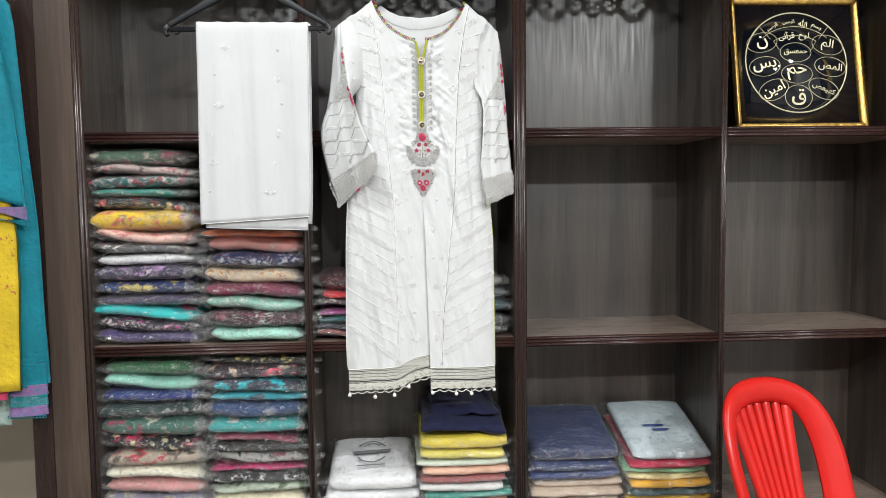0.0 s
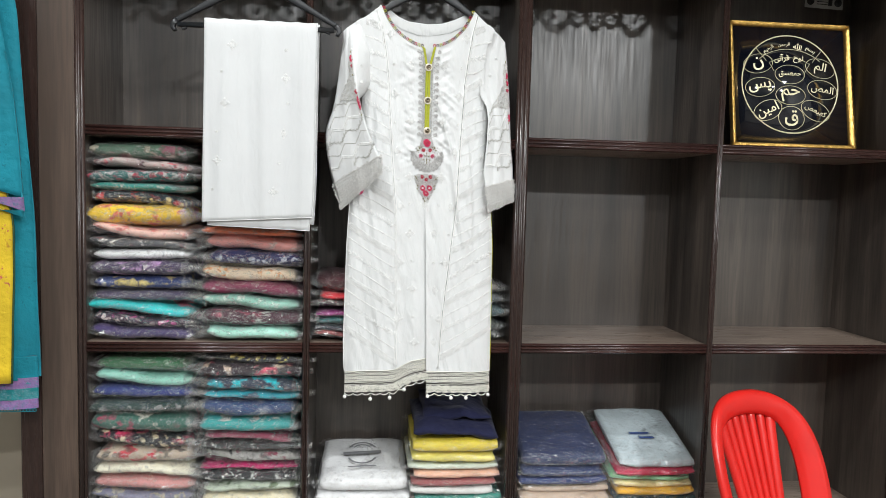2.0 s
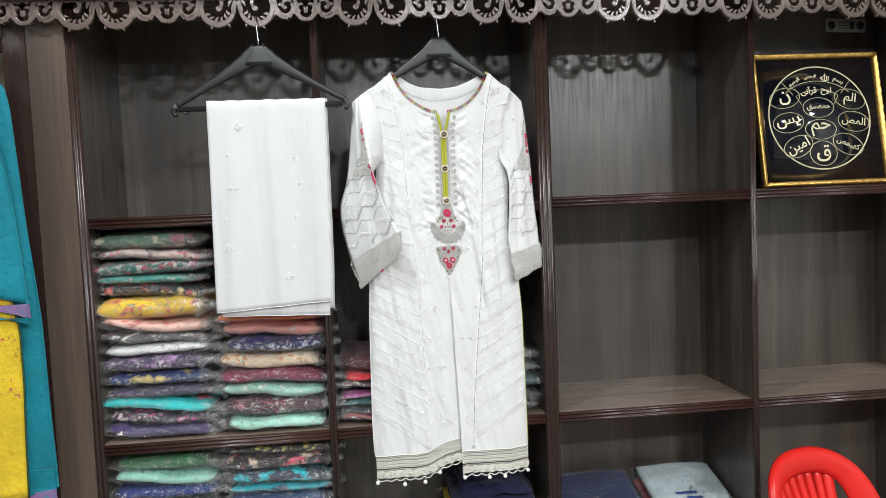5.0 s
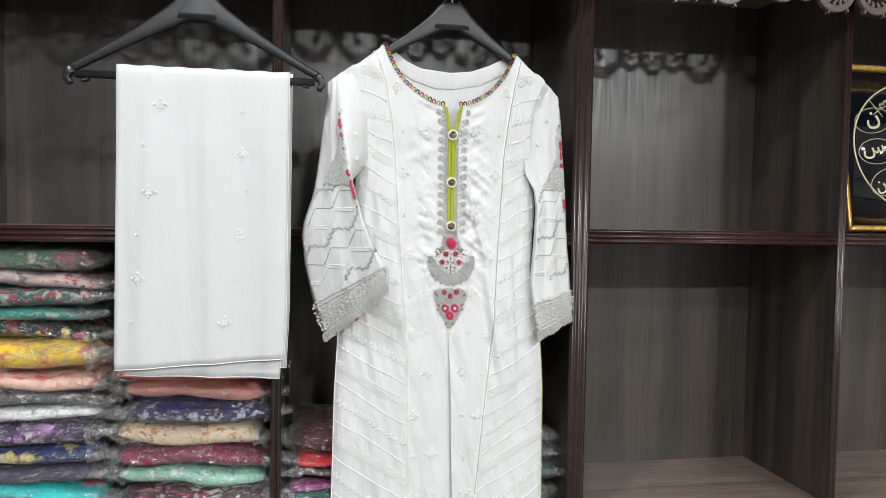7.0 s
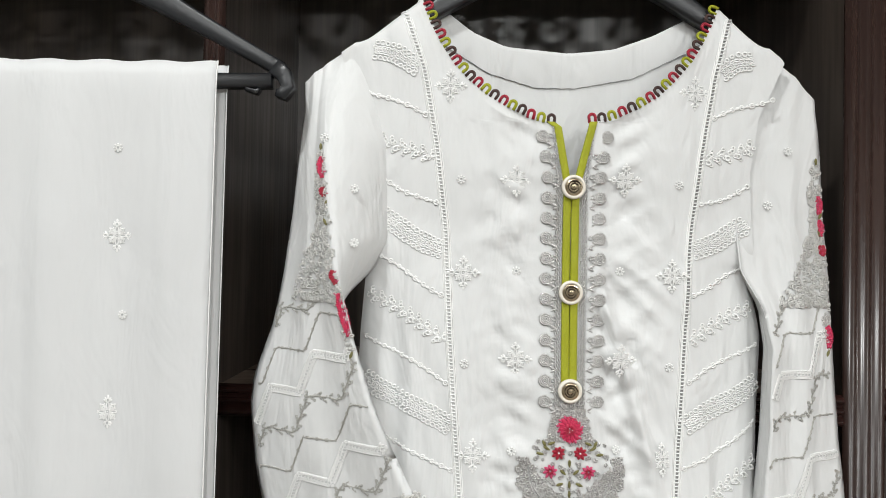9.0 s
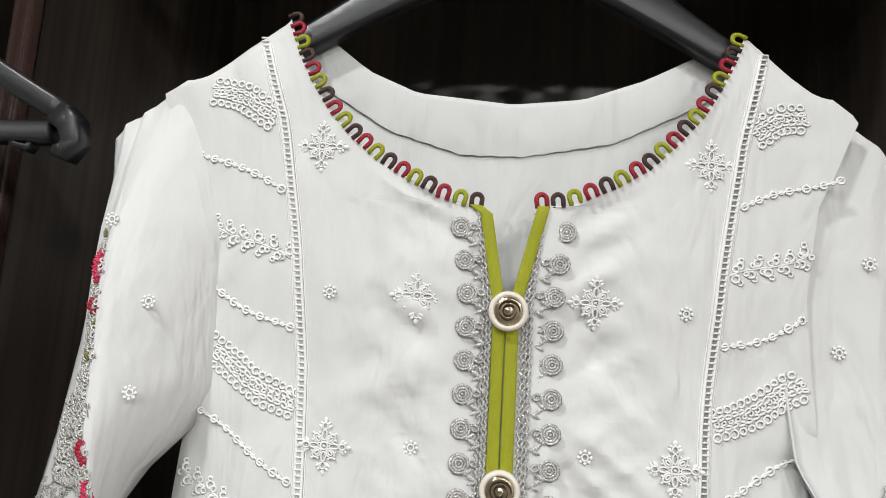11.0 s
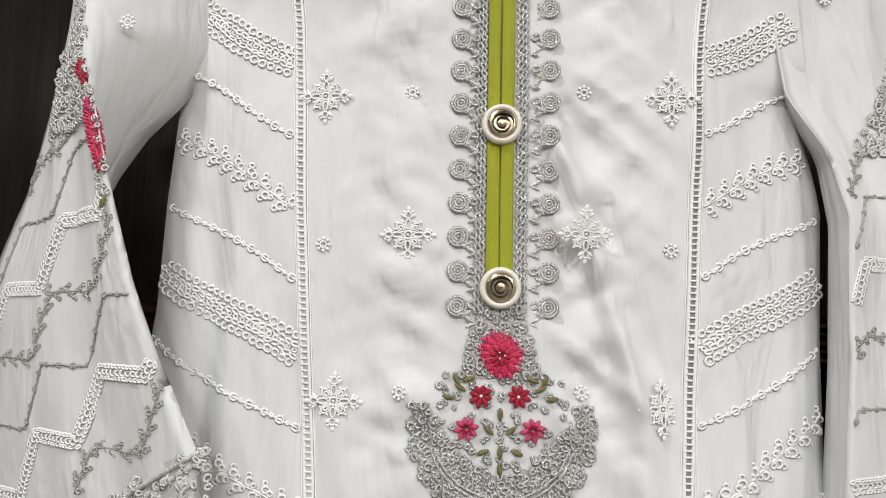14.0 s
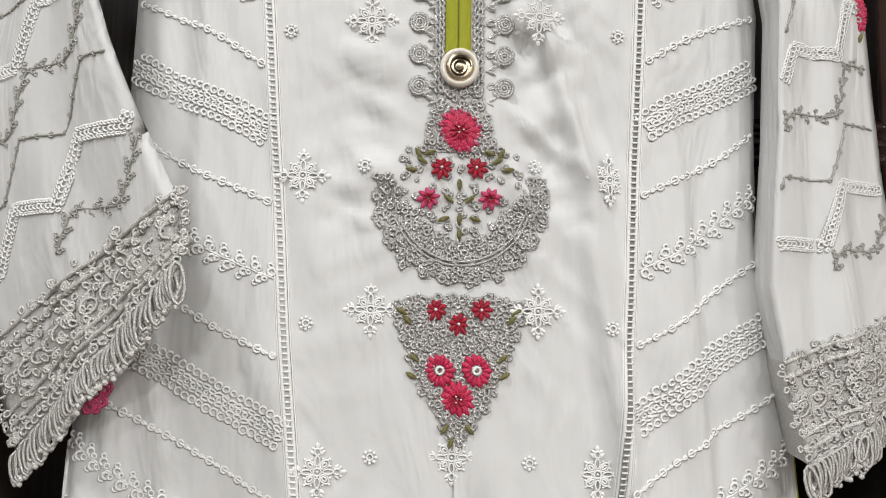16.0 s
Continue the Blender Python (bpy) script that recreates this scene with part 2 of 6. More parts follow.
slab("floor", -3.1, 3.1, -7.2, 0.6, -0.1, 0.0, FLOORM, "beige tiled shop floor")
slab("ceiling", -3.1, 3.1, -7.2, 0.6, 2.8, 2.9, CEIL, "white painted ceiling with panel lights")
slab("wall_north", -3.0, 3.0, 0.36, 0.5, 0.0, 2.8, BEIGE, "beige painted wall behind the shelving")
slab("wall_south", -3.0, 3.0, -7.1, -7.0, 0.0, 2.8, ROOM, "plain painted wall of the shop")
slab("wall_west", -3.1, -3.0, -7.2, 0.6, 0.0, 2.8, ROOM, "plain painted wall of the shop")
slab("wall_east", 3.0, 3.1, -7.2, 0.6, 0.0, 2.8, ROOM, "plain painted wall of the shop")
slab("wall_upper", -3.0, 3.0, 0.02, 0.355, 2.07, 2.8, WALLPAPER, "cream wallpaper with pink roses above the cornice")

# ---- shelving ----
BACK, SH1, SH1_RIGHT, SH2, SH3 = 0.307, 1.491, 1.497, 0.925, 0.39
shelving = thing("shelving_unit", (0.28, 0.15, 0), "built-in dark wenge shelving with reeded mahogany edges and a carved cornice", "shelving")
COLS = [(-0.868, -0.305), (-0.288, 0.262), (0.297, 0.841), (0.857, 1.43)]
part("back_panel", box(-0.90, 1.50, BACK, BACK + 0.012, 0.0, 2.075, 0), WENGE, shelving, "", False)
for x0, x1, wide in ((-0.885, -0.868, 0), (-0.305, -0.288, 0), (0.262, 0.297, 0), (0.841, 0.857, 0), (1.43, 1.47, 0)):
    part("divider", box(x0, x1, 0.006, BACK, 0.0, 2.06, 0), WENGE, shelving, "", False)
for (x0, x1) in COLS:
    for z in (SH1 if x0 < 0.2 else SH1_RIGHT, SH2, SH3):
        part("shelf_board", box(x0, x1, 0.006, BACK, z - 0.024, z, 0), WENGE_LIT, shelving, "", False)
    part("top_board", box(x0, x1, 0.006, BACK, 2.045, 2.062, 0), WENGE_LIT, shelving, "", False)


def reeded_upright(x0, x1, z0, z1, count, name="edge_moulding"):
    ring = beads(0.004, 0.004, x0, x1, count)
    bm = bmesh.new()
    skin(bm, [[(x, y, z) for x, y in ring] + [(x1, 0.006, z), (x0, 0.006, z)] for z in (z0, z1)])
    part(name, bm, MAHOGANY_UP, shelving, "reeded dark mahogany edging")


def reeded_shelf(x0, x1, z0, z1):
    ring = beads(0.005, 0.004, z0, z1, 3)
    bm = bmesh.new()
    skin(bm, [[(x, y, z) for z, y in ring] + [(x, 0.0065, z1), (x, 0.0065, z0)] for x in (x0, x1)])
    part("shelf_nosing", bm, MAHOGANY, shelving, "reeded dark mahogany nosing")


reeded_upright(-0.886, -0.862, 0.0, 2.012, 2)
reeded_upright(0.261, 0.298, 0.0, 2.012, 3)
reeded_upright(-0.306, -0.287, 0.0, 2.012, 2)
reeded_upright(0.840, 0.858, 0.0, 2.012, 2)
reeded_upright(1.428, 1.472, 0.0, 2.012, 3)
for x0, x1 in ((-0.862, -0.306), (-0.287, 0.261), (0.298, 0.840), (0.858, 1.428)):
    for z in (SH1 if x0 < 0.2 else SH1_RIGHT, SH2, SH3):
        reeded_shelf(x0, x1, z - 0.026, z + 0.002)
part("pillar", box(-0.975, -0.886, 0.001, BACK, 0.0, 2.012, 0.002), PILLAR, shelving, "brown wood-grain pillar face", False)
part("side_board", box(-1.030, -0.976, 0.004, BACK, 0.0, 2.012, 0.002), MAHOGANY_UP, shelving, "dark side board of the pillar", False)
part("plinth", box(-0.886, 1.47, 0.010, 0.03, 0.0, 0.36, 0.002), WENGE_LIT, shelving, "", False)
bm = bmesh.new()
profile_x(bm, -1.6, 1.9, [(-0.012, 2.010), (-0.050, 2.010), (-0.054, 2.013), (-0.054, 2.018), (-0.048, 2.022), (-0.046, 2.030), (-0.042, 2.040), (-0.036, 2.046), (-0.034, 2.054), (-0.028, 2.060), (-0.022, 2.066), (0.018, 2.066), (0.018, 2.010)])
part("cornice", bm, CORNICE, shelving, "glossy dark wood cornice moulding")


# carved fretwork, one repeat of leafy scrolls
def spiral(cx, cz, r0, r1, a0, a1, n=22, squash=1.0):
    return [(cx + (r0 + (r1 - r0) * k / n) * math.cos(radians(a0 + (a1 - a0) * k / n)),
             cz + squash * (r0 + (r1 - r0) * k / n) * math.sin(radians(a0 + (a1 - a0) * k / n))) for k in range(n + 1)]


def taper(n, a, b, mid=None):
    mid = mid or max(a, b)
    return [a + (mid - a) * min(1, 3 * k / n) if k < n / 2 else b + (mid - b) * min(1, 3 * (n - k) / n) for k in range(n + 1)]


def fretwork_repeat():
    bm = bmesh.new()
    ya, yb = -0.028, -0.018

    def leaf(put, x, z, ang, length, wide, bend=0.5):
        """A pointed, bent lobe."""
        pts = []
        for k in range(6):
            s = k / 5
            t = radians(ang) + bend * s
            pts.append((x + length * s * math.cos(t), z + length * s * math.sin(t)))
        put(pts, [wide * 0.7, wide, wide * 0.95, wide * 0.75, wide * 0.5, wide * 0.12])

    def blob(put, x, z, r):
        put([(x - r, z), (x - r * 0.7, z), (x, z), (x + r * 0.7, z), (x + r, z)], [r * 0.3, r * 1.45, r * 2, r * 1.45, r * 0.3])
    for side in (-1, 1):
        def put(pts, w):
            ribbon(bm, [(side * x, z) for x, z in pts], w, ya, yb)
        # the broad hanging crescent with its curled end
        put(spiral(0.046, 1.9845, 0.0385, 0.0375, 172, 395, 26), [0.005 + 0.0095 * math.sin(math.pi * min(1, k / 26)) ** 0.8 for k in range(27)])
        put(spiral(0.052, 1.992, 0.031, 0.012, 20, 215, 16), taper(16, 0.010, 0.007, 0.010))
        blob(put, 0.0425, 1.9845, 0.0072)
        for ang, ln in ((205, 0.012), (228, 0.014), (252, 0.012), (278, 0.013), (304, 0.012), (330, 0.012)):
            x, z = 0.046 + 0.032 * math.cos(radians(ang)), 1.9845 + 0.032 * math.sin(radians(ang))
            leaf(put, x, z, ang + 165, ln, 0.0075, 0.7)
        for ang in (238, 290):
            x, z = 0.046 + 0.045 * math.cos(radians(ang)), 1.9845 + 0.045 * math.sin(radians(ang))
            leaf(put, x, z, ang - 40, 0.007, 0.006, 0.9)
        # the leaf that hangs beside the joint
        put([(0.0, 2.011), (0.004, 2.000), (0.008, 1.985), (0.009, 1.972)], [0.016, 0.013, 0.012, 0.009])
        leaf(put, 0.010, 2.004, -20, 0.018, 0.009, -0.7)
        leaf(put, 0.028, 2.012, -70, 0.013, 0.012, 0.8)
        leaf(put, 0.060, 2.012, -60, 0.012, 0.011, 0.6)
        # the stem and side scroll
        put([(0.086, 2.010), (0.090, 1.998), (0.092, 1.984), (0.098, 1.972), (0.108, 1.964), (0.120, 1.960)], [0.014, 0.012, 0.013, 0.015, 0.013, 0.008])
        put(spiral(0.116, 1.984, 0.0185, 0.017, 215, 400, 18), taper(18, 0.009, 0.009, 0.011))
        put(spiral(0.118, 1.989, 0.0155, 0.007, 40, 235, 14), taper(14, 0.008, 0.006, 0.008))
        blob(put, 0.1135, 1.9855, 0.0055)
        leaf(put, 0.094, 1.975, 200, 0.012, 0.008, 0.8)
        leaf(put, 0.100, 1.990, 60, 0.013, 0.009, -0.8)
        leaf(put, 0.106, 2.011, -65, 0.013, 0.013, 0.7)
        leaf(put, 0.128, 2.012, -110, 0.011, 0.011, -0.6)
        leaf(put, 0.122, 1.962, 30, 0.016, 0.009, 0.6)
        # the small spray in the middle between two scrolls
        put([(0.135, 2.010), (0.140, 1.998), (0.139, 1.984), (0.143, 1.970), (0.152, 1.959), (0.1637, 1.956)], [0.012, 0.010, 0.011, 0.012, 0.011, 0.010])
        put(spiral(0.1540, 1.986, 0.0125, 0.006, 250, 60, 12), taper(12, 0.008, 0.006, 0.008))
        leaf(put, 0.142, 1.978, 200, 0.011, 0.008, 0.7)
        leaf(put, 0.150, 2.011, -75, 0.012, 0.012, 0.5)
        leaf(put, 0.1637, 1.972, 95, 0.016, 0.009, 0.2)
        put([(0.0, 2.0085), (0.08, 2.0085), (0.1637, 2.0085)], 0.007)
    return to_mesh(bm, "fretwork_panel", FRET, False)


fret = fretwork_repeat()
for k in range(-4, 5):
    piece("fretwork_panel", fret, Matrix.Translation((0.183 + 0.3275 * k, 0, 0)), shelving)


# ---- packets of folded clothes ----
def wobble(p, s, amp, seed):
    q = Vector(p) * s + Vector((seed * 1.7, seed * 0.9, seed * 2.3))
    return amp * (noise.noise_vector(q) + 0.5 * noise.noise_vector(q * 2.3))


def pillow(x0, x1, y0, y1, z0, z1, amp, seed, power=2.6, ends=0.25, nx=16, nr=20, tip=0.0, sag=0.0, lean=0.0, rough=14):
    """A soft folded slab: rounded front and back, tapered to its ends; tip: how far flat film ears reach past the ends."""
    bm = bmesh.new()
    cy, cz, hy, hz = (y0 + y1) / 2, (z0 + z1) / 2, (y1 - y0) / 2, (z1 - z0) / 2
    rings = []
    for i in range(nx + 1):
        s = 2 * i / nx - 1
        x = (x0 + x1) / 2 + s * ((x1 - x0) / 2 + tip)
        e = 1 - ends * abs(s) ** 9
        if tip:
            e = max(0.13, 1 - abs(s) ** 10) * (1 if abs(s) < 0.98 else 1.7)
        ring = []
        for k in range(nr):
            a = 2 * math.pi * k / nr
            c, sn = math.cos(a), math.sin(a)
            yy = math.copysign(abs(c) ** (2 / power), c)
            zz = math.copysign(abs(sn) ** (2 / power), sn)
            p = Vector((x, cy + hy * yy * (1 - 0.08 * abs(s) ** 4), cz + hz * e * zz + sag * s + sag * 0.5 * math.cos(3 * s + seed) + lean * (yy + 1) / 2))
            p += wobble(p, rough, amp, seed)
            ring.append(p)
        rings.append(ring)
    skin(bm, rings)
    return bm


def packet(stack, x0, x1, y0, y1, z0, z1, material, label, seed, film=None, flat=False, lean=0.0):
    rnd = random.Random(seed)
    x0 += rnd.uniform(-0.010, 0.012)
    x1 += rnd.uniform(-0.016, 0.008)
    if flat:
        x0, x1, y0 = x0 + rnd.uniform(-0.006, 0.008), x1 + rnd.uniform(-0.008, 0.006), y0 + rnd.uniform(-0.012, 0.004)
    y0 += rnd.uniform(-0.006, 0.014)
    sag = rnd.uniform(-0.9, 0.25) * 0.012 * (0.3 if flat else 1)
    over = 0.0 if flat else 0.13 * (z1 - z0)
    pw = 4.2 if flat else 2.5
    ob = thing("clothes_packet", ((x0 + x1) / 2, (y0 + y1) / 2, z0), label, "clothes packet", stack)
    part("folded_garment", pillow(x0 + 0.004, x1 - 0.004, y0 + 0.005, y1 - 0.006, z0 - over * 0.25, z1 + over, 0.005 if not flat else 0.003, seed, pw, 0.35 if flat else 0.55, 20, 24, 0.0, sag, lean), material, ob)
    part("polythene_wrap", pillow(x0 - 0.002, x1 + 0.002, y0, y1, z0 - over * 0.5 - 0.001, z1 + over + 0.002, 0.0052 if not flat else 0.0035, seed + 0.37, pw, 0.3, 46, 34, 0.017, sag, lean, 62), film or (FILM_FLAT if flat else FILM), ob, "clear crinkled polythene wrap", False)
    if not flat:
        for side in (-1, 1):
            xe = x0 + 0.012 if side < 0 else x1 - 0.012
            zc, h = (z0 + z1) / 2 + over * 0.3 + side * sag, (z1 - z0) * 0.42
            bm = bmesh.new()
            rings = []
            reach = rnd.uniform(0.040, 0.058)
            dip = rnd.uniform(-0.006, 0.006)
            for j in range(6):
                s = j / 5
                x = xe + side * reach * s
                hy, hz = 0.030 * (1 - 0.75 * s) + 0.004, h * (1 - s) ** 1.1 + 0.0012 + 0.0045 * s * s
                row = []
                for q in range(10):
                    t = 2 * math.pi * q / 10
                    p = Vector((x, y0 + 0.036 + hy * math.cos(t), zc + dip * s + hz * math.sin(t) * (1 + 0.35 * math.sin(q * 2.3 + seed))))
                    row.append(p + wobble(p, 60, 0.0022, seed + side))
                rings.append(row)
            skin(bm, rings)
            part("film_tip", bm, FILM_TIP, ob, "twisted clear film end", False)
    return ob


def stack_of(stack, x0, x1, y0, y1, z0, z1, items, flat=False, film=None, lean=0.0):
    """items from the top down: (share of the height, ground colour, accents, scale, words)"""
    total = sum(i[0] for i in items)
    z = z1
    for n, (share, base, accents, scale, words) in enumerate(items):
        h = (z1 - z0) * share / total
        seed = len(bpy.data.materials) * 0.731 + n
        m = cloth("printed_cloth", tuple(min(0.82, 1.3 * k) for k in base), tuple(tuple(min(0.85, 1.25 * q) for q in a) for a in accents), scale * (1.3 if flat else 0.72), 0.40 if flat else 0.46, shift=seed)
        packet(stack, x0, x1, y0, y1, z - h, z, m, words, seed, film, flat, lean * (z - z0) / (z1 - z0))
        z -= h


W = (0.75, 0.74, 0.72)
stack_of("packets in a tall stack", -0.868, -0.610, 0.012, 0.285, SH2 + 0.001, 1.452, [
    (33, (0.07, 0.14, 0.09), ((0.35, 0.12, 0.16), (0.45, 0.42, 0.32)), 22, "green printed garment folded in clear polythene"),
    (20, (0.36, 0.28, 0.26), ((0.12, 0.06, 0.07), (0.5, 0.12, 0.14)), 45, "greyish pink garment folded in clear polythene"),
    (26, (0.015, 0.075, 0.07), ((0.36, 0.03, 0.06), (0.3, 0.3, 0.28)), 30, "dark green garment with red flowers in polythene"),
    (17, (0.012, 0.16, 0.13), ((0.3, 0.35, 0.3),), 60, "teal green garment folded in clear polythene"),
    (27, (0.012, 0.015, 0.022), ((0.45, 0.05, 0.05), (0.5, 0.38, 0.15)), 26, "black garment with red and gold embroidery in polythene"),
    (40, (0.75, 0.42, 0.03), ((0.62, 0.16, 0.10), (0.45, 0.36, 0.12)), 28, "mustard yellow garment with floral print in polythene"),
    (25, (0.68, 0.40, 0.34), ((0.75, 0.22, 0.20),), 40, "peach pink garment folded in clear polythene"),
    (20, (0.06, 0.06, 0.065), ((0.6, 0.58, 0.52), (0.45, 0.12, 0.12)), 34, "black and white floral garment in polythene"),
    (24, (0.72, 0.72, 0.73), ((0.6, 0.61, 0.62),), 60, "plain white garment folded in clear polythene"),
    (30, (0.035, 0.022, 0.055), ((0.45, 0.25, 0.48), (0.6, 0.55, 0.55)), 24, "dark purple garment with lilac flowers in polythene"),
    (30, (0.02, 0.035, 0.13), ((0.55, 0.45, 0.16),), 30, "navy garment with gold motifs in polythene"),
    (22, (0.04, 0.03, 0.06), ((0.10, 0.08, 0.13),), 50, "dark violet garment folded in clear polythene"),
    (27, (0.01, 0.42, 0.42), ((0.6, 0.12, 0.2),), 16, "turquoise garment folded in clear polythene"),
    (24, (0.03, 0.015, 0.03), ((0.4, 0.06, 0.22), (0.5, 0.4, 0.4)), 36, "black and magenta garment in polythene"),
    (26, (0.05, 0.035, 0.10), ((0.3, 0.24, 0.38),), 30, "purple patterned garment folded in polythene"),
])
stack_of("packets in a tall stack", -0.572, -0.312, 0.012, 0.285, SH2 + 0.001, 1.262, [
    (22, (0.55, 0.42, 0.28), ((0.7, 0.2, 0.08), (0.6, 0.55, 0.4)), 30, "beige and orange striped garment in polythene"),
    (14, (0.68, 0.16, 0.07), ((0.7, 0.3, 0.2),), 40, "orange garment folded in clear polythene"),
    (30, (0.72, 0.27, 0.24), ((0.78, 0.5, 0.45),), 50, "salmon pink garment folded in clear polythene"),
    (29, (0.025, 0.025, 0.08), ((0.4, 0.42, 0.5),), 40, "navy embroidered garment folded in polythene"),
    (29, (0.72, 0.5, 0.36), ((0.65, 0.3, 0.12), (0.75, 0.65, 0.5)), 46, "peach printed garment folded in polythene"),
    (27, (0.16, 0.02, 0.055), ((0.5, 0.2, 0.25),), 30, "maroon garment folded in clear polythene"),
    (28, (0.22, 0.42, 0.34), ((0.55, 0.62, 0.55),), 40, "mint green garment with pale print in polythene"),
    (31, (0.05, 0.02, 0.03), ((0.3, 0.06, 0.1), (0.4, 0.4, 0.36)), 34, "maroon and black garment in polythene"),
    (27, (0.3, 0.56, 0.46), ((0.5, 0.66, 0.58),), 60, "pale mint garment folded in clear polythene"),
])
MIDDLE = [
    (34, (0.06, 0.02, 0.025), ((0.2, 0.08, 0.09),), 40, "dark maroon garment folded in polythene"),
    (16, (0.5, 0.02, 0.03), ((0.4, 0.05, 0.05),), 40, "bright red garment folded in polythene"),
    (16, (0.08, 0.06, 0.06), ((0.5, 0.48, 0.45),), 50, "black and white garment folded in polythene"),
    (14, (0.3, 0.05, 0.2), ((0.5, 0.2, 0.4),), 50, "magenta garment folded in polythene"),
    (18, (0.03, 0.16, 0.16), ((0.3, 0.4, 0.4),), 40, "dark teal garment folded in polythene"),
    (12, (0.03, 0.03, 0.04), ((0.3, 0.3, 0.32),), 50, "black garment folded in polythene"),
    (16, (0.3, 0.10, 0.10), ((0.5, 0.35, 0.3),), 40, "reddish garment folded in polythene"),
]
stack_of("packets behind the tunic", -0.276, -0.02, 0.02, 0.285, SH2 + 0.001, 1.105, MIDDLE)
stack_of("packets behind the tunic", 0.0, 0.250, 0.02, 0.285, SH2 + 0.001, 1.095, [
    (24, (0.28, 0.26, 0.24), ((0.1, 0.1, 0.1),), 30, "grey printed garment folded in polythene"),
    (20, (0.14, 0.15, 0.16), ((0.45, 0.45, 0.42),), 30, "charcoal patterned garment in polythene"),
    (22, (0.06, 0.10, 0.11), ((0.4, 0.42, 0.4),), 30, "dark green grey garment in polythene"),
    (24, (0.22, 0.23, 0.22), ((0.06, 0.06, 0.06),), 30, "grey and black garment in polythene"),
    (22, (0.10, 0.10, 0.11), ((0.45, 0.44, 0.42),), 30, "black patterned garment in polythene"),
])
stack_of("packets in a low stack", -0.860, -0.600, 0.012, 0.285, SH3 + 0.001, 0.880, [
    (27, (0.03, 0.12, 0.05), ((0.28, 0.42, 0.3),), 60, "green lace garment folded in polythene"),
    (26, (0.24, 0.52, 0.42), ((0.4, 0.62, 0.54),), 50, "mint garment folded in clear polythene"),
    (25, (0.012, 0.022, 0.14), ((0.05, 0.07, 0.25),), 30, "royal navy garment folded in polythene"),
    (24, (0.012, 0.03, 0.026), ((0.2, 0.2, 0.2),), 40, "black green garment folded in polythene"),
    (37, (0.03, 0.10, 0.075), ((0.5, 0.5, 0.42), (0.32, 0.03, 0.08)), 20, "green garment with white flowers in polythene"),
    (26, (0.014, 0.014, 0.018), ((0.5, 0.04, 0.10), (0.5, 0.42, 0.28)), 30, "black garment with red and gold trim in polythene"),
    (28, (0.36, 0.29, 0.22), ((0.5, 0.04, 0.06), (0.12, 0.10, 0.08)), 26, "beige and red printed garment in polythene"),
    (22, (0.66, 0.60, 0.47), ((0.7, 0.66, 0.55),), 50, "cream garment folded in clear polythene"),
    (25, (0.46, 0.21, 0.20), ((0.5, 0.3, 0.28),), 50, "dusty pink garment folded in polythene"),
    (26, (0.20, 0.20, 0.27), ((0.45, 0.42, 0.32),), 40, "grey lavender garment folded in polythene"),
    (28, (0.05, 0.05, 0.06), ((0.3, 0.3, 0.3),), 40, "black garment folded in polythene"),
    (28, (0.12, 0.2, 0.18), ((0.4, 0.4, 0.3),), 40, "green garment folded in polythene"),
])
stack_of("packets in a low stack", -0.578, -0.318, 0.012, 0.285, SH3 + 0.001, 0.888, [
    (17, (0.02, 0.02, 0.024), ((0.5, 0.42, 0.12),), 40, "black and yellow garment folded in polythene"),
    (27, (0.03, 0.02, 0.025), ((0.65, 0.10, 0.16), (0.6, 0.45, 0.35)), 20, "black garment with red and pink flowers in polythene"),
    (23, (0.02, 0.03, 0.05), ((0.02, 0.38, 0.44),), 20, "black and turquoise garment in polythene"),
    (17, (0.02, 0.30, 0.36), ((0.06, 0.1, 0.14),), 26, "turquoise garment folded in polythene"),
    (30, (0.02, 0.04, 0.11), ((0.6, 0.6, 0.54),), 14, "navy garment with a cream panel in polythene"),
    (28, (0.03, 0.26, 0.25), ((0.5, 0.52, 0.46),), 30, "teal floral garment folded in polythene"),
    (16, (0.22, 0.05, 0.08), ((0.4, 0.3, 0.3),), 40, "dusty maroon garment in polythene"),
    (15, (0.03, 0.03, 0.03), ((0.5, 0.5, 0.48),), 50, "black and white garment in polythene"),
    (26, (0.34, 0.33, 0.31), ((0.25, 0.06, 0.09), (0.08, 0.08, 0.08)), 34, "grey floral garment folded in polythene"),
    (12, (0.36, 0.02, 0.10), ((0.1, 0.02, 0.04),), 40, "magenta garment folded in polythene"),
    (19, (0.03, 0.03, 0.032), ((0.55, 0.55, 0.52),), 50, "black and white patterned garment in polythene"),
    (20, (0.42, 0.48, 0.38), ((0.15, 0.2, 0.12),), 30, "pale green garment folded in polythene"),
    (20, (0.62, 0.56, 0.40), ((0.66, 0.62, 0.5),), 50, "cream garment folded in clear polythene"),
    (26, (0.1, 0.1, 0.14), ((0.3, 0.3, 0.3),), 50, "dark blue garment folded in polythene"),
    (26, (0.2, 0.06, 0.06), ((0.3, 0.2, 0.2),), 50, "dark red garment folded in polythene"),
])
stack_of("flat suit packets", -0.272, 0.0, 0.0, 0.285, SH3 + 0.001, 0.545, [
    (30, (0.74, 0.74, 0.73), (), 30, "white suit set in a clear plastic pouch"),
    (18, (0.70, 0.70, 0.69), (), 30, "white suit set in a clear plastic pouch"),
    (18, (0.72, 0.72, 0.70), (), 30, "white suit set in a clear plastic pouch"),
    (18, (0.66, 0.66, 0.66), (), 30, "white suit set in a clear plastic pouch"),
    (18, (0.70, 0.70, 0.69), (), 30, "white suit set in a clear plastic pouch"),
], True, FILM_FLAT, 0.03)
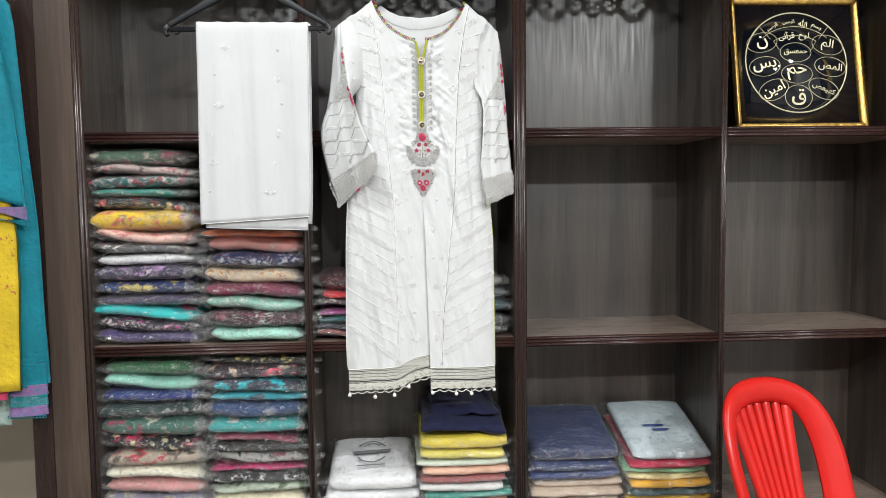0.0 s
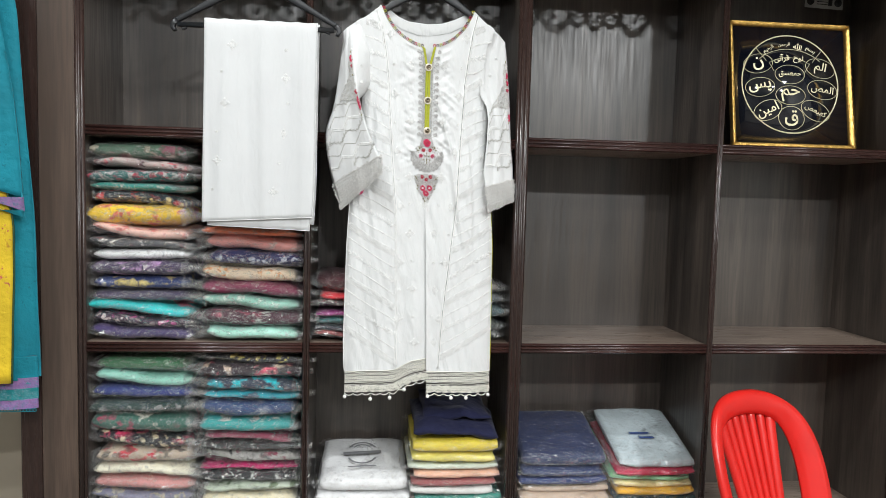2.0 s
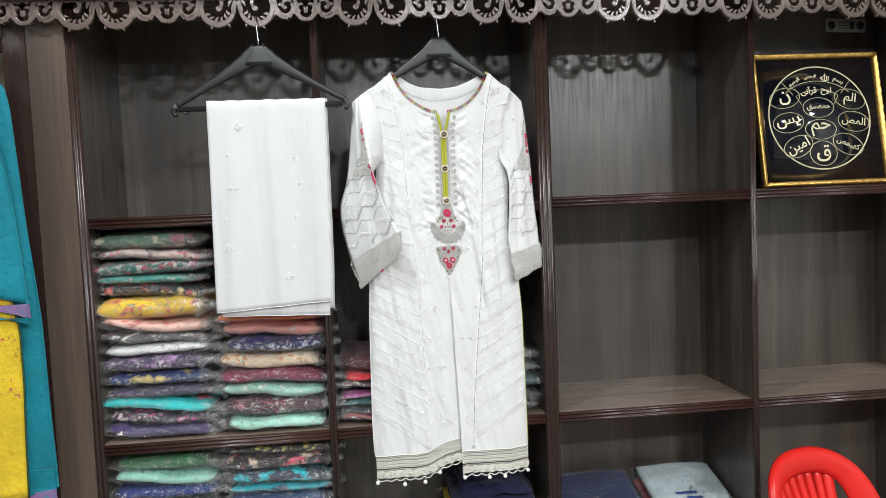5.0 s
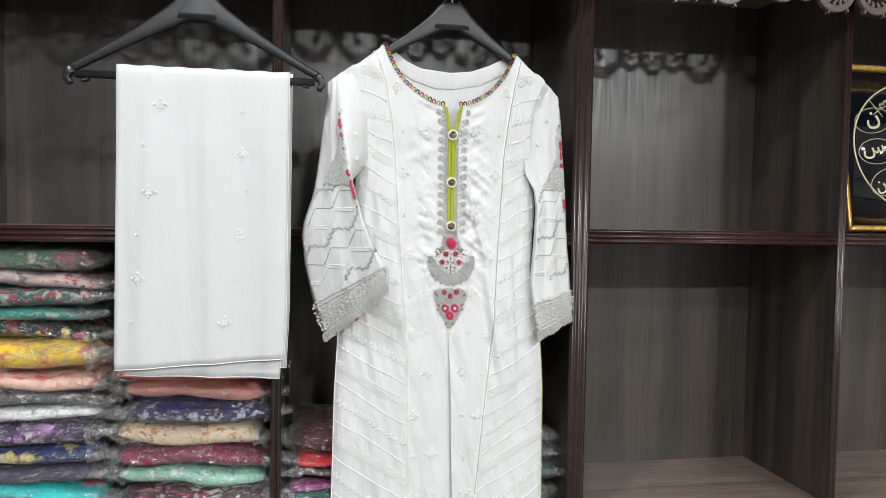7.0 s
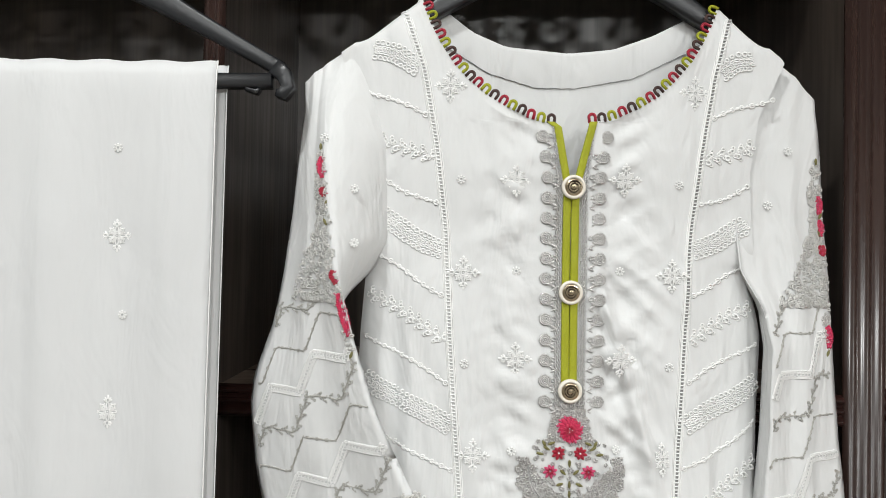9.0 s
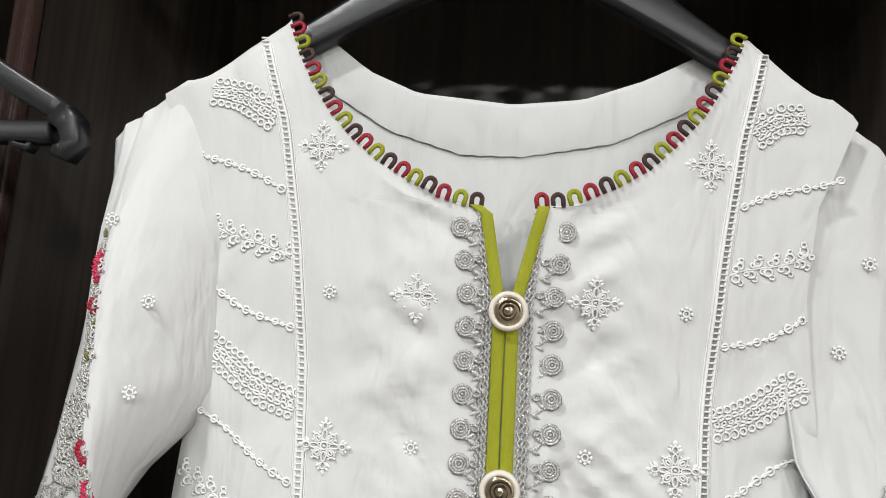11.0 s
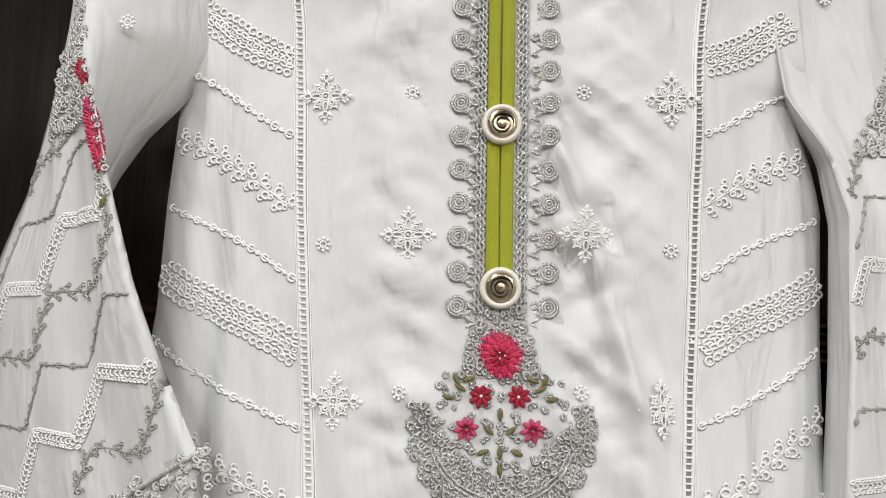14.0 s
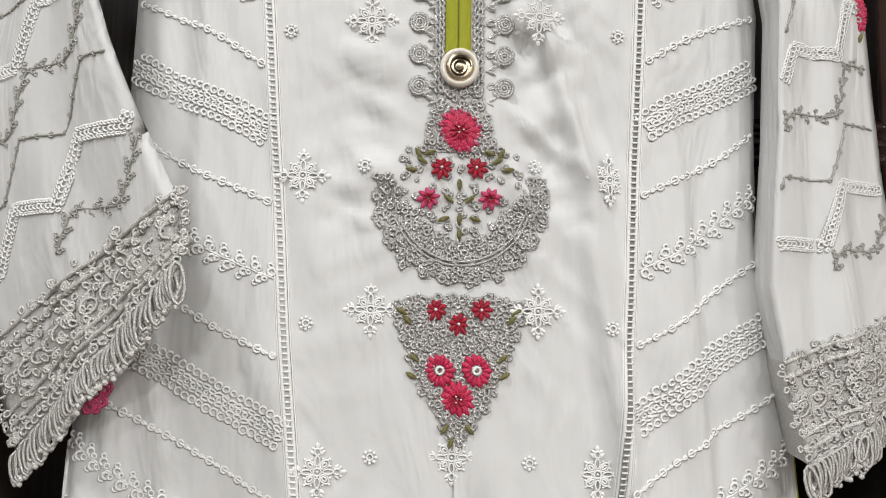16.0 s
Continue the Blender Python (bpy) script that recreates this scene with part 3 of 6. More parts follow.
stack_of("flat suit packets", -0.012, 0.252, 0.0, 0.285, SH3 + 0.001, 0.655, [
    (26, (0.72, 0.50, 0.04), (), 30, "yellow suit set folded in polythene"),
    (18, (0.66, 0.56, 0.12), (), 30, "pale yellow suit set folded in polythene"),
    (12, (0.5, 0.55, 0.46), (), 30, "pale green suit set folded in polythene"),
    (13, (0.68, 0.36, 0.25), (), 30, "peach suit set folded in polythene"),
    (12, (0.25, 0.08, 0.08), (), 30, "maroon suit set folded in polythene"),
    (14, (0.6, 0.6, 0.57), (), 30, "off-white suit set folded in polythene"),
    (12, (0.05, 0.22, 0.18), (), 30, "teal suit set folded in polythene"),
    (14, (0.62, 0.32, 0.2), (), 30, "orange suit set folded in polythene"),
    (16, (0.5, 0.5, 0.5), (), 30, "grey suit set folded in polythene"),
    (20, (0.3, 0.3, 0.4), (), 30, "blue suit set folded in polythene"),
], True)
stack_of("flat suit packets", 0.312, 0.566, 0.0, 0.285, SH3 + 0.001, 0.606, [
    (30, (0.02, 0.028, 0.075), (), 22, "dark navy suit set in a clear plastic pouch"),
    (15, (0.02, 0.03, 0.09), (), 30, "navy suit set folded in polythene"),
    (18, (0.018, 0.03, 0.11), (), 30, "navy suit set folded in polythene"),
    (16, (0.46, 0.36, 0.28), (), 30, "beige suit set folded in polythene"),
    (16, (0.44, 0.34, 0.26), (), 30, "beige suit set folded in polythene"),
    (16, (0.47, 0.37, 0.28), (), 30, "beige suit set folded in polythene"),
    (16, (0.42, 0.33, 0.25), (), 30, "beige suit set folded in polythene"),
    (20, (0.4, 0.32, 0.25), (), 30, "beige suit set folded in polythene"),
], True, None, 0.055)
stack_of("flat suit packets", 0.588, 0.836, 0.0, 0.285, SH3 + 0.001, 0.588, [
    (22, (0.40, 0.46, 0.48), (), 30, "pale grey suit set in a clear plastic pouch"),
    (14, (0.34, 0.01, 0.04), (), 30, "crimson suit set folded in polythene"),
    (14, (0.2, 0.42, 0.22), ((0.45, 0.5, 0.35),), 40, "green suit set folded in polythene"),
    (14, (0.6, 0.5, 0.24), (), 30, "pale yellow suit set folded in polythene"),
    (15, (0.66, 0.34, 0.03), (), 30, "orange yellow suit set folded in polythene"),
    (15, (0.02, 0.05, 0.05), (), 30, "black green suit set folded in polythene"),
    (16, (0.68, 0.40, 0.03), (), 30, "amber suit set folded in polythene"),
    (16, (0.6, 0.3, 0.05), (), 30, "orange suit set folded in polythene"),
    (20, (0.3, 0.3, 0.3), (), 30, "grey suit set folded in polythene"),
], True, None, 0.075)

# ---- the tunic ----
def fabric(name, c, fold=1.0, weave=1.0, rough=0.62, through_light=0.0):
    g = Graph(name, rough, 0, 0.35)
    g.b.inputs["Sheen Weight"].default_value = 0.15
    v = g.coords()
    stain = g.noise(v, 7, 3)
    c2 = tuple(k * 0.955 for k in c)
    slub = g.noise(g.coords(3, 1, 0.2), 220, 2)
    col = g.mix(g.ramp(stain, (0.35, 0.0), (0.75, 1.0)), c, c2)
    col = g.mix(g.ramp(slub, (0.55, 0.0), (0.8, 0.35)), col, tuple(k * 0.93 for k in c))
    g.colour(col)
    big = g.noise(g.coords(1, 1, 0.35), 26, 3, 0.5, 0.8)
    n0 = g.bump(big, 0.6 * fold, 0.011)
    crease = g.noise(g.coords(1.0, 1, 0.45, 4.0), 60, 2, 0.5, 0.4)
    n0 = g.bump(crease, 0.30 * fold, 0.005, n0)
    fine = g.noise(g.coords(1, 1, 0.5), 1500, 1)
    g.bump(fine, 0.16 * weave, 0.0004, n0)
    return g.m


def thread(name, c, rough=0.5, metal=0.0, spark=0.0, scale=2200, deep=None, relief=1.0):
    """Stitched thread: fine strands, darker between them; spark: metallic glints."""
    g = Graph(name, rough, metal, 0.5)
    v = g.coords()
    n = g.noise(v, scale, 2, 0.6)
    strands = g.noise(g.coords(1.0, 1.0, 0.45), scale * 1.6, 1)
    low = deep if deep is not None else (0.22 if metal > 0.4 else 0.66)
    dark = tuple(q * low for q in c)
    col = g.mix(g.ramp(n, (0.36, 0.0), (0.62, 1.0)), dark, c)
    col = g.mix(g.ramp(strands, (0.38, 0.30), (0.55, 0.0)), col, dark)
    g.colour(col)
    if spark:
        g.roughness(g.ramp(g.noise(v, scale * 0.7, 2), (0.35, rough - spark), (0.65, rough + spark)))
    n0 = g.bump(n, 0.8 * relief, 0.0007)
    g.bump(strands, 0.6 * relief, 0.0004, n0)
    return g.m


COTTON = fabric("white_cotton", (0.70, 0.705, 0.70))
CHIFFON = fabric("white_chiffon", (0.70, 0.705, 0.705), 0.4, 0.5)
CHIFFON.node_tree.nodes["Principled BSDF"].inputs["Alpha"].default_value = 0.90
W_THREAD = thread("white_thread", (0.89, 0.89, 0.875), 0.42, deep=0.95, relief=0.15)
G_THREAD = thread("grey_thread", (0.66, 0.645, 0.60), 0.42, 0.15, 0.1, deep=0.5)
SILVER = thread("silver_thread", (0.90, 0.885, 0.865), 0.30, 0.35, 0.15, 1700, deep=0.36)
CUFF_BED = thread("cuff_net", (0.70, 0.69, 0.67), 0.5, 0.0, 0.1, 1400, deep=0.7)
LACE_SILVER = thread("silver_lace_thread", (0.88, 0.865, 0.83), 0.36, 0.15, 0.12, 1500, deep=0.5)
SILVER_BED = thread("silver_ground", (0.62, 0.60, 0.57), 0.42, 0.4, 0.15, 1500)
LACE_THREAD = thread("beige_lace_thread", (0.88, 0.86, 0.77), 0.6, deep=0.85, relief=0.4)
CRIMSON = thread("crimson_thread", (0.58, 0.016, 0.05), 0.42, deep=0.36)
ROSE = thread("rose_thread", (0.84, 0.03, 0.12), 0.42, scale=1300, deep=0.30)
PINK = thread("pink_thread", (0.86, 0.10, 0.24), 0.42, deep=0.45)
LEAF = thread("olive_thread", (0.27, 0.25, 0.085), 0.5, deep=0.4)
LIME = thread("lime_piping", (0.42, 0.44, 0.015), 0.55, scale=2600, deep=0.85)
BROWN = thread("brown_cord", (0.075, 0.035, 0.028), 0.55)
# greys that paint the shade inside the seam openings, paler left, deeper right
HOLE_SHADE = plain("openwork_shadow", (0.56, 0.56, 0.55), 0.8)
HOLE_SHADE_D = plain("openwork_deep_shadow", (0.26, 0.26, 0.255), 0.8)
PEARL = plain("pearl", (0.86, 0.85, 0.81), 0.22, var=0.03)
IVORY = plain("ivory_button", (0.80, 0.75, 0.66), 0.22, var=0.04)
BRASS = plain("polished_brass", (0.62, 0.52, 0.37), 0.20, 1.0, 0.2, 300)
BRONZE = plain("dark_bronze", (0.05, 0.035, 0.02), 0.35, 0.6)


def curve_of(*pairs):
    a = sorted(pairs)
    xs, ys = [p[0] for p in a], [p[1] for p in a]
    return lambda v: float(np.interp(v, xs, ys))


SIDE_L = curve_of((0.78, -0.193), (0.94, -0.196), (1.2, -0.191), (1.33, -0.184), (1.40, -0.172), (1.489, -0.161), (1.545, -0.159), (1.598, -0.155), (1.612, -0.150), (1.633, -0.146), (1.679, -0.147), (1.734, -0.158), (1.774, -0.177), (1.791, -0.152), (1.820, -0.1145), (1.826, -0.1140))
SIDE_R = curve_of((0.78, 0.207), (0.93, 0.206), (1.2, 0.203), (1.319, 0.194), (1.369, 0.184), (1.426, 0.176), (1.479, 0.176), (1.545, 0.179), (1.557, 0.177), (1.60, 0.167), (1.641, 0.164), (1.678, 0.162), (1.727, 0.168), (1.772, 0.188), (1.793, 0.161), (1.819, 0.134))
NECK_L = curve_of((1.50, 0.0135), (1.664, 0.0135), (1.7180, 0.004), (1.7195, -0.012), (1.722, -0.022), (1.730, -0.038), (1.742, -0.057), (1.754, -0.071), (1.767, -0.083), (1.782, -0.093), (1.797, -0.101), (1.826, -0.113))
NECK_R = curve_of((1.50, 0.0135), (1.664, 0.0135), (1.7190, 0.027), (1.7205, 0.040), (1.724, 0.051), (1.731, 0.066), (1.741, 0.082), (1.755, 0.096), (1.769, 0.108), (1.784, 0.117), (1.800, 0.125), (1.819, 0.133))
SEAM_L = curve_of((0.84, -0.055), (1.0, -0.056), (1.293, -0.063), (1.367, -0.070), (1.46, -0.077), (1.539, -0.083), (1.632, -0.088), (1.698, -0.096), (1.759, -0.107), (1.814, -0.126))
SEAM_R = curve_of((0.84, 0.058), (1.0, 0.066), (1.16, 0.082), (1.294, 0.096), (1.383, 0.100), (1.454, 0.103), (1.543, 0.107), (1.62, 0.111), (1.689, 0.119), (1.759, 0.130), (1.808, 0.142))
MIDDLE_X = curve_of((0.78, 0.028), (0.9, 0.026), (1.2, 0.019), (1.3, 0.0135))
HEM_L = curve_of((-0.20, 0.792), (-0.156, 0.797), (-0.059, 0.803), (-0.012, 0.829), (0.03, 0.835))
HEM_R = curve_of((0.02, 0.800), (0.21, 0.795))
LACE_H = 0.060


SIDE_FOLD = curve_of((1.0, 0.152), (1.30, 0.142), (1.455, 0.129), (1.54, 0.112), (1.60, 0.108))


def reach(z):
    """How far the hanger holds the shoulders out."""
    return 0.013 * min(1.0, max(0.0, (z - 1.64) / 0.14))


def bell(d, w):
    return math.exp(-(d / w) ** 2)


def front(x, z, right=None):
    """Depth of the tunic's front at x, z."""
    right = x > MIDDLE_X(z) if right is None else right
    lo, hi = SIDE_L(z), SIDE_R(z)
    d = min(x - lo, hi - x)
    d = max(d, 0.0)
    if 1.60 < z <= 1.784:
        d += min(0.05, (z - 1.60) * 2.0)
    body = 0.015 * (1 - math.exp(-d / (0.012 if z < 1.784 else 0.003))) + (0.006 + 0.010 * min(1.0, max(0.0, (1.80 - z) / 0.12))) * max(0.0, 1 - ((x - 0.012) / 0.20) ** 2)
    low = min(1.0, max(0.0, (1.55 - z) / 0.5))
    f = (0.0036 + 0.0058 * low) * noise.noise(Vector((x * 24, 3.0, z * 2.6)))
    f += 0.0024 * noise.noise(Vector((x * 60 + z * 14, 7.0, z * 9)))
    # pulls beside the front opening
    side = abs(x - 0.0135)
    if z > 1.42:
        f += 0.0035 * bell(side - 0.048, 0.017) * noise.noise(Vector((side * 34, 11.0 + (x > 0.0135) * 5, z * 62 - side * 40)))
        ridge = noise.noise(Vector((z * 74 - side * 30, 41.0 + (x > 0.0135) * 6, side * 16)))
        f += 0.0016 * bell(side - 0.046, 0.020) * (0.6 - min(1.2, 3.2 * abs(ridge)))
    # creases that fan out from the opening
    if side > 0.02 and 1.30 < z < 1.70:
        q = z + (0.85 if x > 0.0135 else 0.35) * side
        n = noise.noise(Vector((q * 34, 21.0 + (x > 0.0135) * 9, side * 7 + z * 2)))
        n2 = noise.noise(Vector((q * 78, 31.0 + (x > 0.0135) * 9, side * 12)))
        env = min(1.0, (side - 0.02) / 0.012) * bell(max(0.0, side - 0.05), 0.026) * bell(z - 1.52, 0.13)
        f += env * ((0.0066 if x > 0.0135 else 0.0042) * (0.5 - min(1.0, 2.4 * abs(n))) + 0.0022 * n2)
    # long soft folds that run down from the opening to the sides
    if x > 0.03:
        f += 0.0085 * bell((x - 0.046) - (1.56 - z) * 0.30, 0.0055) * bell(z - 1.50, 0.085)
        f += 0.0075 * bell((x - 0.076) - (1.45 - z) * 0.16, 0.0065) * bell(z - 1.36, 0.10)
    f -= 0.006 * bell(x + 0.128, 0.008) * bell(z - 1.48, 0.1)
    if x > 0.07 and z < 1.60:
        edge = SIDE_FOLD(z)
        f += 0.0065 * bell(z - 1.34, 0.20) * math.exp(-max(0.0, edge - x) / 0.030) / (1 + math.exp(min(30.0, (x - edge) / 0.0012)))
    fold = 0.0
    if z < 1.32:
        k = min(1.0, (1.32 - z) / 0.12)
        fold = k * (0.004 * bell(x - MIDDLE_X(z), 0.022) if right else -0.003 * bell(x - MIDDLE_X(z), 0.025))
    return -0.012 - body * min(1.0, 0.85 + max(0.0, 1.83 - z) * 4) - f * min(1, d / 0.01) - fold - reach(z)


kurta = thing("kurta", (0.01, -0.03, 0.79), "white embroidered cotton tunic with a lime green placket on a hanger", "tunic")
ROWS_Z = [0.79 + 0.00375 * k for k in range(0, 242)] + [1.6985 + 0.0035 * k for k in range(0, 5)] + [1.716, 1.7175, 1.719, 1.7205, 1.722, 1.724, 1.727, 1.7305] + [1.7345 + 0.004 * k for k in range(0, 23)]


def half_front(right):
    bm = bmesh.new()
    rings = []
    side, neck, hem = (SIDE_R, NECK_R, HEM_R) if right else (SIDE_L, NECK_L, HEM_L)
    top = 1.818 if right else 1.825
    for z in ROWS_Z:
        if z > top:
            break
        a, b = side(z), (neck(z) if z > 1.32 else MIDDLE_X(z) + (0.0 if right else 0.012))
        row = []
        n = 84
        for k in range(n + 1):
            s = k / n
            x = a + (b - a) * s
            low = hem(x) + LACE_H
            zz = z if z > 1.1 else low + (z - 0.79) / (1.1 - 0.79) * (1.1 - low)
            row.append((x, front(x, zz, right), zz))
        rings.append(row)
    skin(bm, rings, False)
    return bm


for right in (False, True):
    part("front_panel", half_front(right), COTTON, kurta)
BACK_NECK = curve_of((-0.112, 1.826), (-0.094, 1.817), (-0.068, 1.797), (-0.040, 1.785), (0.013, 1.780), (0.051, 1.784), (0.084, 1.796), (0.117, 1.813), (0.134, 1.820))
bm = bmesh.new()
rings = []
for k in range(61):
    s = k / 60
    row = []
    for j in range(49):
        u = j / 48
        z = 0.86 + (1.784 - 0.86) * s
        lo, hi = SIDE_L(z), SIDE_R(z)
        x = lo + (hi - lo) * u
        top = BACK_NECK(x) if -0.112 < x < 0.134 else 1.822 - (-(x + 0.112)) * 0.76 if x < 0 else 1.818 - (x - 0.134) * 0.86
        zz = 0.86 + (top - 0.86) * s
        row.append((x, -0.010 - reach(zz) + 0.0008 * noise.noise(Vector((x * 20, 0, zz * 4))), zz))
    rings.append(row)
skin(bm, rings, False)
part("back_panel", bm, COTTON, kurta)
# neck facing at the back
bm = bmesh.new()
rings = []
FACING = curve_of((-0.105, 1.793), (-0.088, 1.784), (-0.055, 1.764), (-0.014, 1.752), (0.019, 1.752), (0.068, 1.761), (0.113, 1.783), (0.13, 1.795))
for k in range(41):
    x = -0.108 + 0.238 * k / 40
    a, b = FACING(x), BACK_NECK(x)
    rings.append([(x, y - reach(z), z) for y, z in ((-0.0108, a), (-0.0113, a + 0.002), (-0.0113, b - 0.002), (-0.0112, b + 0.0008), (-0.009, b))])
skin(bm, rings, False)
part("neck_facing", bm, COTTON, kurta)
bm = sweep(bmesh.new(), [(-0.105 + 0.232 * k / 60, -0.0112 - reach(FACING(-0.105 + 0.232 * k / 60)), FACING(-0.105 + 0.232 * k / 60) + 0.0003 * math.sin(k * 2.1)) for k in range(61)], 0.0003, 4)
part("facing_stitch", bm, plain("grey_stitch", (0.5, 0.5, 0.5), 0.7), kurta)


# ---- embroidery kit ----
def ring(bm, c, r, tube, squash=1.0, turn=0.0, seg=8, sides=4):
    """A small stitched loop lying in the x-z plane."""
    ct, st = math.cos(turn), math.sin(turn)
    pts = []
    tube *= 0.84
    for k in range(seg):
        a = 2 * math.pi * k / seg
        u, w = r * math.cos(a), r * squash * math.sin(a)
        pts.append((c[0] + u * ct - w * st, c[1], c[2] + u * st + w * ct))
    sweep(bm, pts, tube, sides, (1.3, 0.30), True)


def petal(bm, c, angle, r0, r1, w, h):
    """A satin-stitched petal from r0 to r1 out of c, in the direction angle, w wide, h proud."""
    d, s = Vector((math.cos(angle), 0, math.sin(angle))), Vector((-math.sin(angle), 0, math.cos(angle)))
    rows = []
    for t, k in ((0.0, 0.35), (0.3, 0.85), (0.6, 1.0), (0.85, 0.6), (1.0, 0.05)):
        m = Vector(c) + d * (r0 + (r1 - r0) * t)
        e = w / 2 * k
        rows.append([m + s * e, m + s * e * 0.5 + Vector((0, -h * k * 0.85, 0)), m + Vector((0, -h * k, 0)), m - s * e * 0.5 + Vector((0, -h * k * 0.85, 0)), m - s * e])
    skin(bm, rows, False)


def knot(bm, c, r, h=0.7):
    bmesh.ops.create_icosphere(bm, subdivisions=1, radius=r, matrix=Matrix.LocRotScale(c, None, (1, h, 1)))


def diamond_flower(size=0.0135):
    """A lacy four-pointed blossom of looped outlines and small satin leaves."""
    bm = bmesh.new()
    u = size / 0.0135
    ring(bm, (0, -0.0004 * u, 0), 0.0019 * u, 0.0006 * u)
    knot(bm, (0, -0.0004 * u, 0), 0.0008 * u)
    for k in range(4):
        a = math.pi / 4 + k * math.pi / 2
        ca, sa = math.cos(a), math.sin(a)
        ring(bm, (0.0048 * u * ca, -0.0004 * u, 0.0048 * u * sa), 0.0026 * u, 0.0006 * u, 0.66, a)
        ring(bm, (0.0046 * u * ca, -0.0005 * u, 0.0046 * u * sa), 0.0013 * u, 0.0005 * u, 0.6, a)
        knot(bm, (0.0082 * u * ca, -0.0003 * u, 0.0082 * u * sa), 0.0008 * u)
        b = k * math.pi / 2
        cb, sb = math.cos(b), math.sin(b)
        ring(bm, (0.0050 * u * cb, -0.0004 * u, 0.0050 * u * sb), 0.0024 * u, 0.0005 * u, 0.5, b)
        ring(bm, (0.0092 * u * cb, -0.0004 * u, 0.0092 * u * sb), 0.0017 * u, 0.0005 * u, 0.8, b)
        petal(bm, (0, 0, 0), b, 0.0106 * u, 0.0138 * u, 0.0022 * u, 0.0005 * u)
        for sgn in (-1, 1):
            petal(bm, (0.0074 * u * cb, 0, 0.0074 * u * sb), b + sgn * 0.95, 0.0006 * u, 0.0044 * u, 0.0019 * u, 0.0005 * u)
            petal(bm, (0.0098 * u * cb, 0, 0.0098 * u * sb), b + sgn * 1.1, 0.0008 * u, 0.0032 * u, 0.0015 * u, 0.0005 * u)
            knot(bm, (0.0066 * u * math.cos(b + sgn * 0.42), -0.0003 * u, 0.0066 * u * math.sin(b + sgn * 0.42)), 0.0007 * u)
    return to_mesh(bm, "embroidered_flower", W_THREAD)


def dot_flower():
    bm = bmesh.new()
    for k in range(8):
        a = k * math.pi / 4
        knot(bm, (0.0029 * math.cos(a), -0.0003, 0.0029 * math.sin(a)), 0.0010)
    ring(bm, (0, -0.0004, 0), 0.0016, 0.0006)
    return to_mesh(bm, "embroidered_dot", W_THREAD)


FLOWER, DOT = diamond_flower(0.0138), dot_flower()


def slope_pose(x, z, surf, lift=0.0004):
    e = 0.009
    n = Vector(((surf(x + e, z) - surf(x - e, z)) / (2 * e), -1, (surf(x, z + e) - surf(x, z - e)) / (2 * e))).normalized()
    for i in (-0.010, 0, 0.010):
        for j in (-0.010, 0, 0.010):
            lift = max(lift, min(0.0022, 0.4 * (surf(x, z) + (i * n.x + j * n.z) / -n.y - surf(x + i, z + j))))
    return Matrix.Translation((x, surf(x, z) - lift, z)) @ Vector((0, -1, 0)).rotation_difference(n).to_matrix().to_4x4()


MOTIFS = [(-0.086, 1.747), (0.113, 1.744), (-0.031, 1.671), (0.057, 1.672), (-0.073, 1.595), (0.096, 1.595), (-0.030, 1.526), (0.0535, 1.527), (-0.063, 1.447), (0.090, 1.447),
          (-0.028, 1.381), (0.054, 1.381), (-0.052, 1.303), (0.084, 1.302), (-0.025, 1.231), (0.039, 1.233), (-0.050, 1.154), (0.070, 1.155), (-0.016, 1.084), (0.045, 1.080),
          (-0.050, 1.004), (0.058, 1.003), (-0.007, 0.939), (0.046, 0.940), (0.0125, 1.310)]
DOTS = [(-0.076, 1.671), (0.101, 1.669), (-0.030, 1.597), (0.054, 1.598), (-0.071, 1.521), (0.095, 1.521), (-0.032, 1.452), (0.053, 1.4535), (-0.0595, 1.374), (0.090, 1.373), (-0.027, 1.310),
        (0.050, 1.308), (-0.052, 1.228), (0.078, 1.23), (-0.018, 1.158), (0.040, 1.155), (-0.048, 1.08), (0.066, 1.08), (-0.012, 1.01), (0.040, 1.01), (-0.045, 0.94)]
for x, z in MOTIFS:
    piece("embroidered_flower", FLOWER, slope_pose(x, z, front), kurta)
for x, z in DOTS:
    piece("embroidered_dot", DOT, slope_pose(x, z, front), kurta)


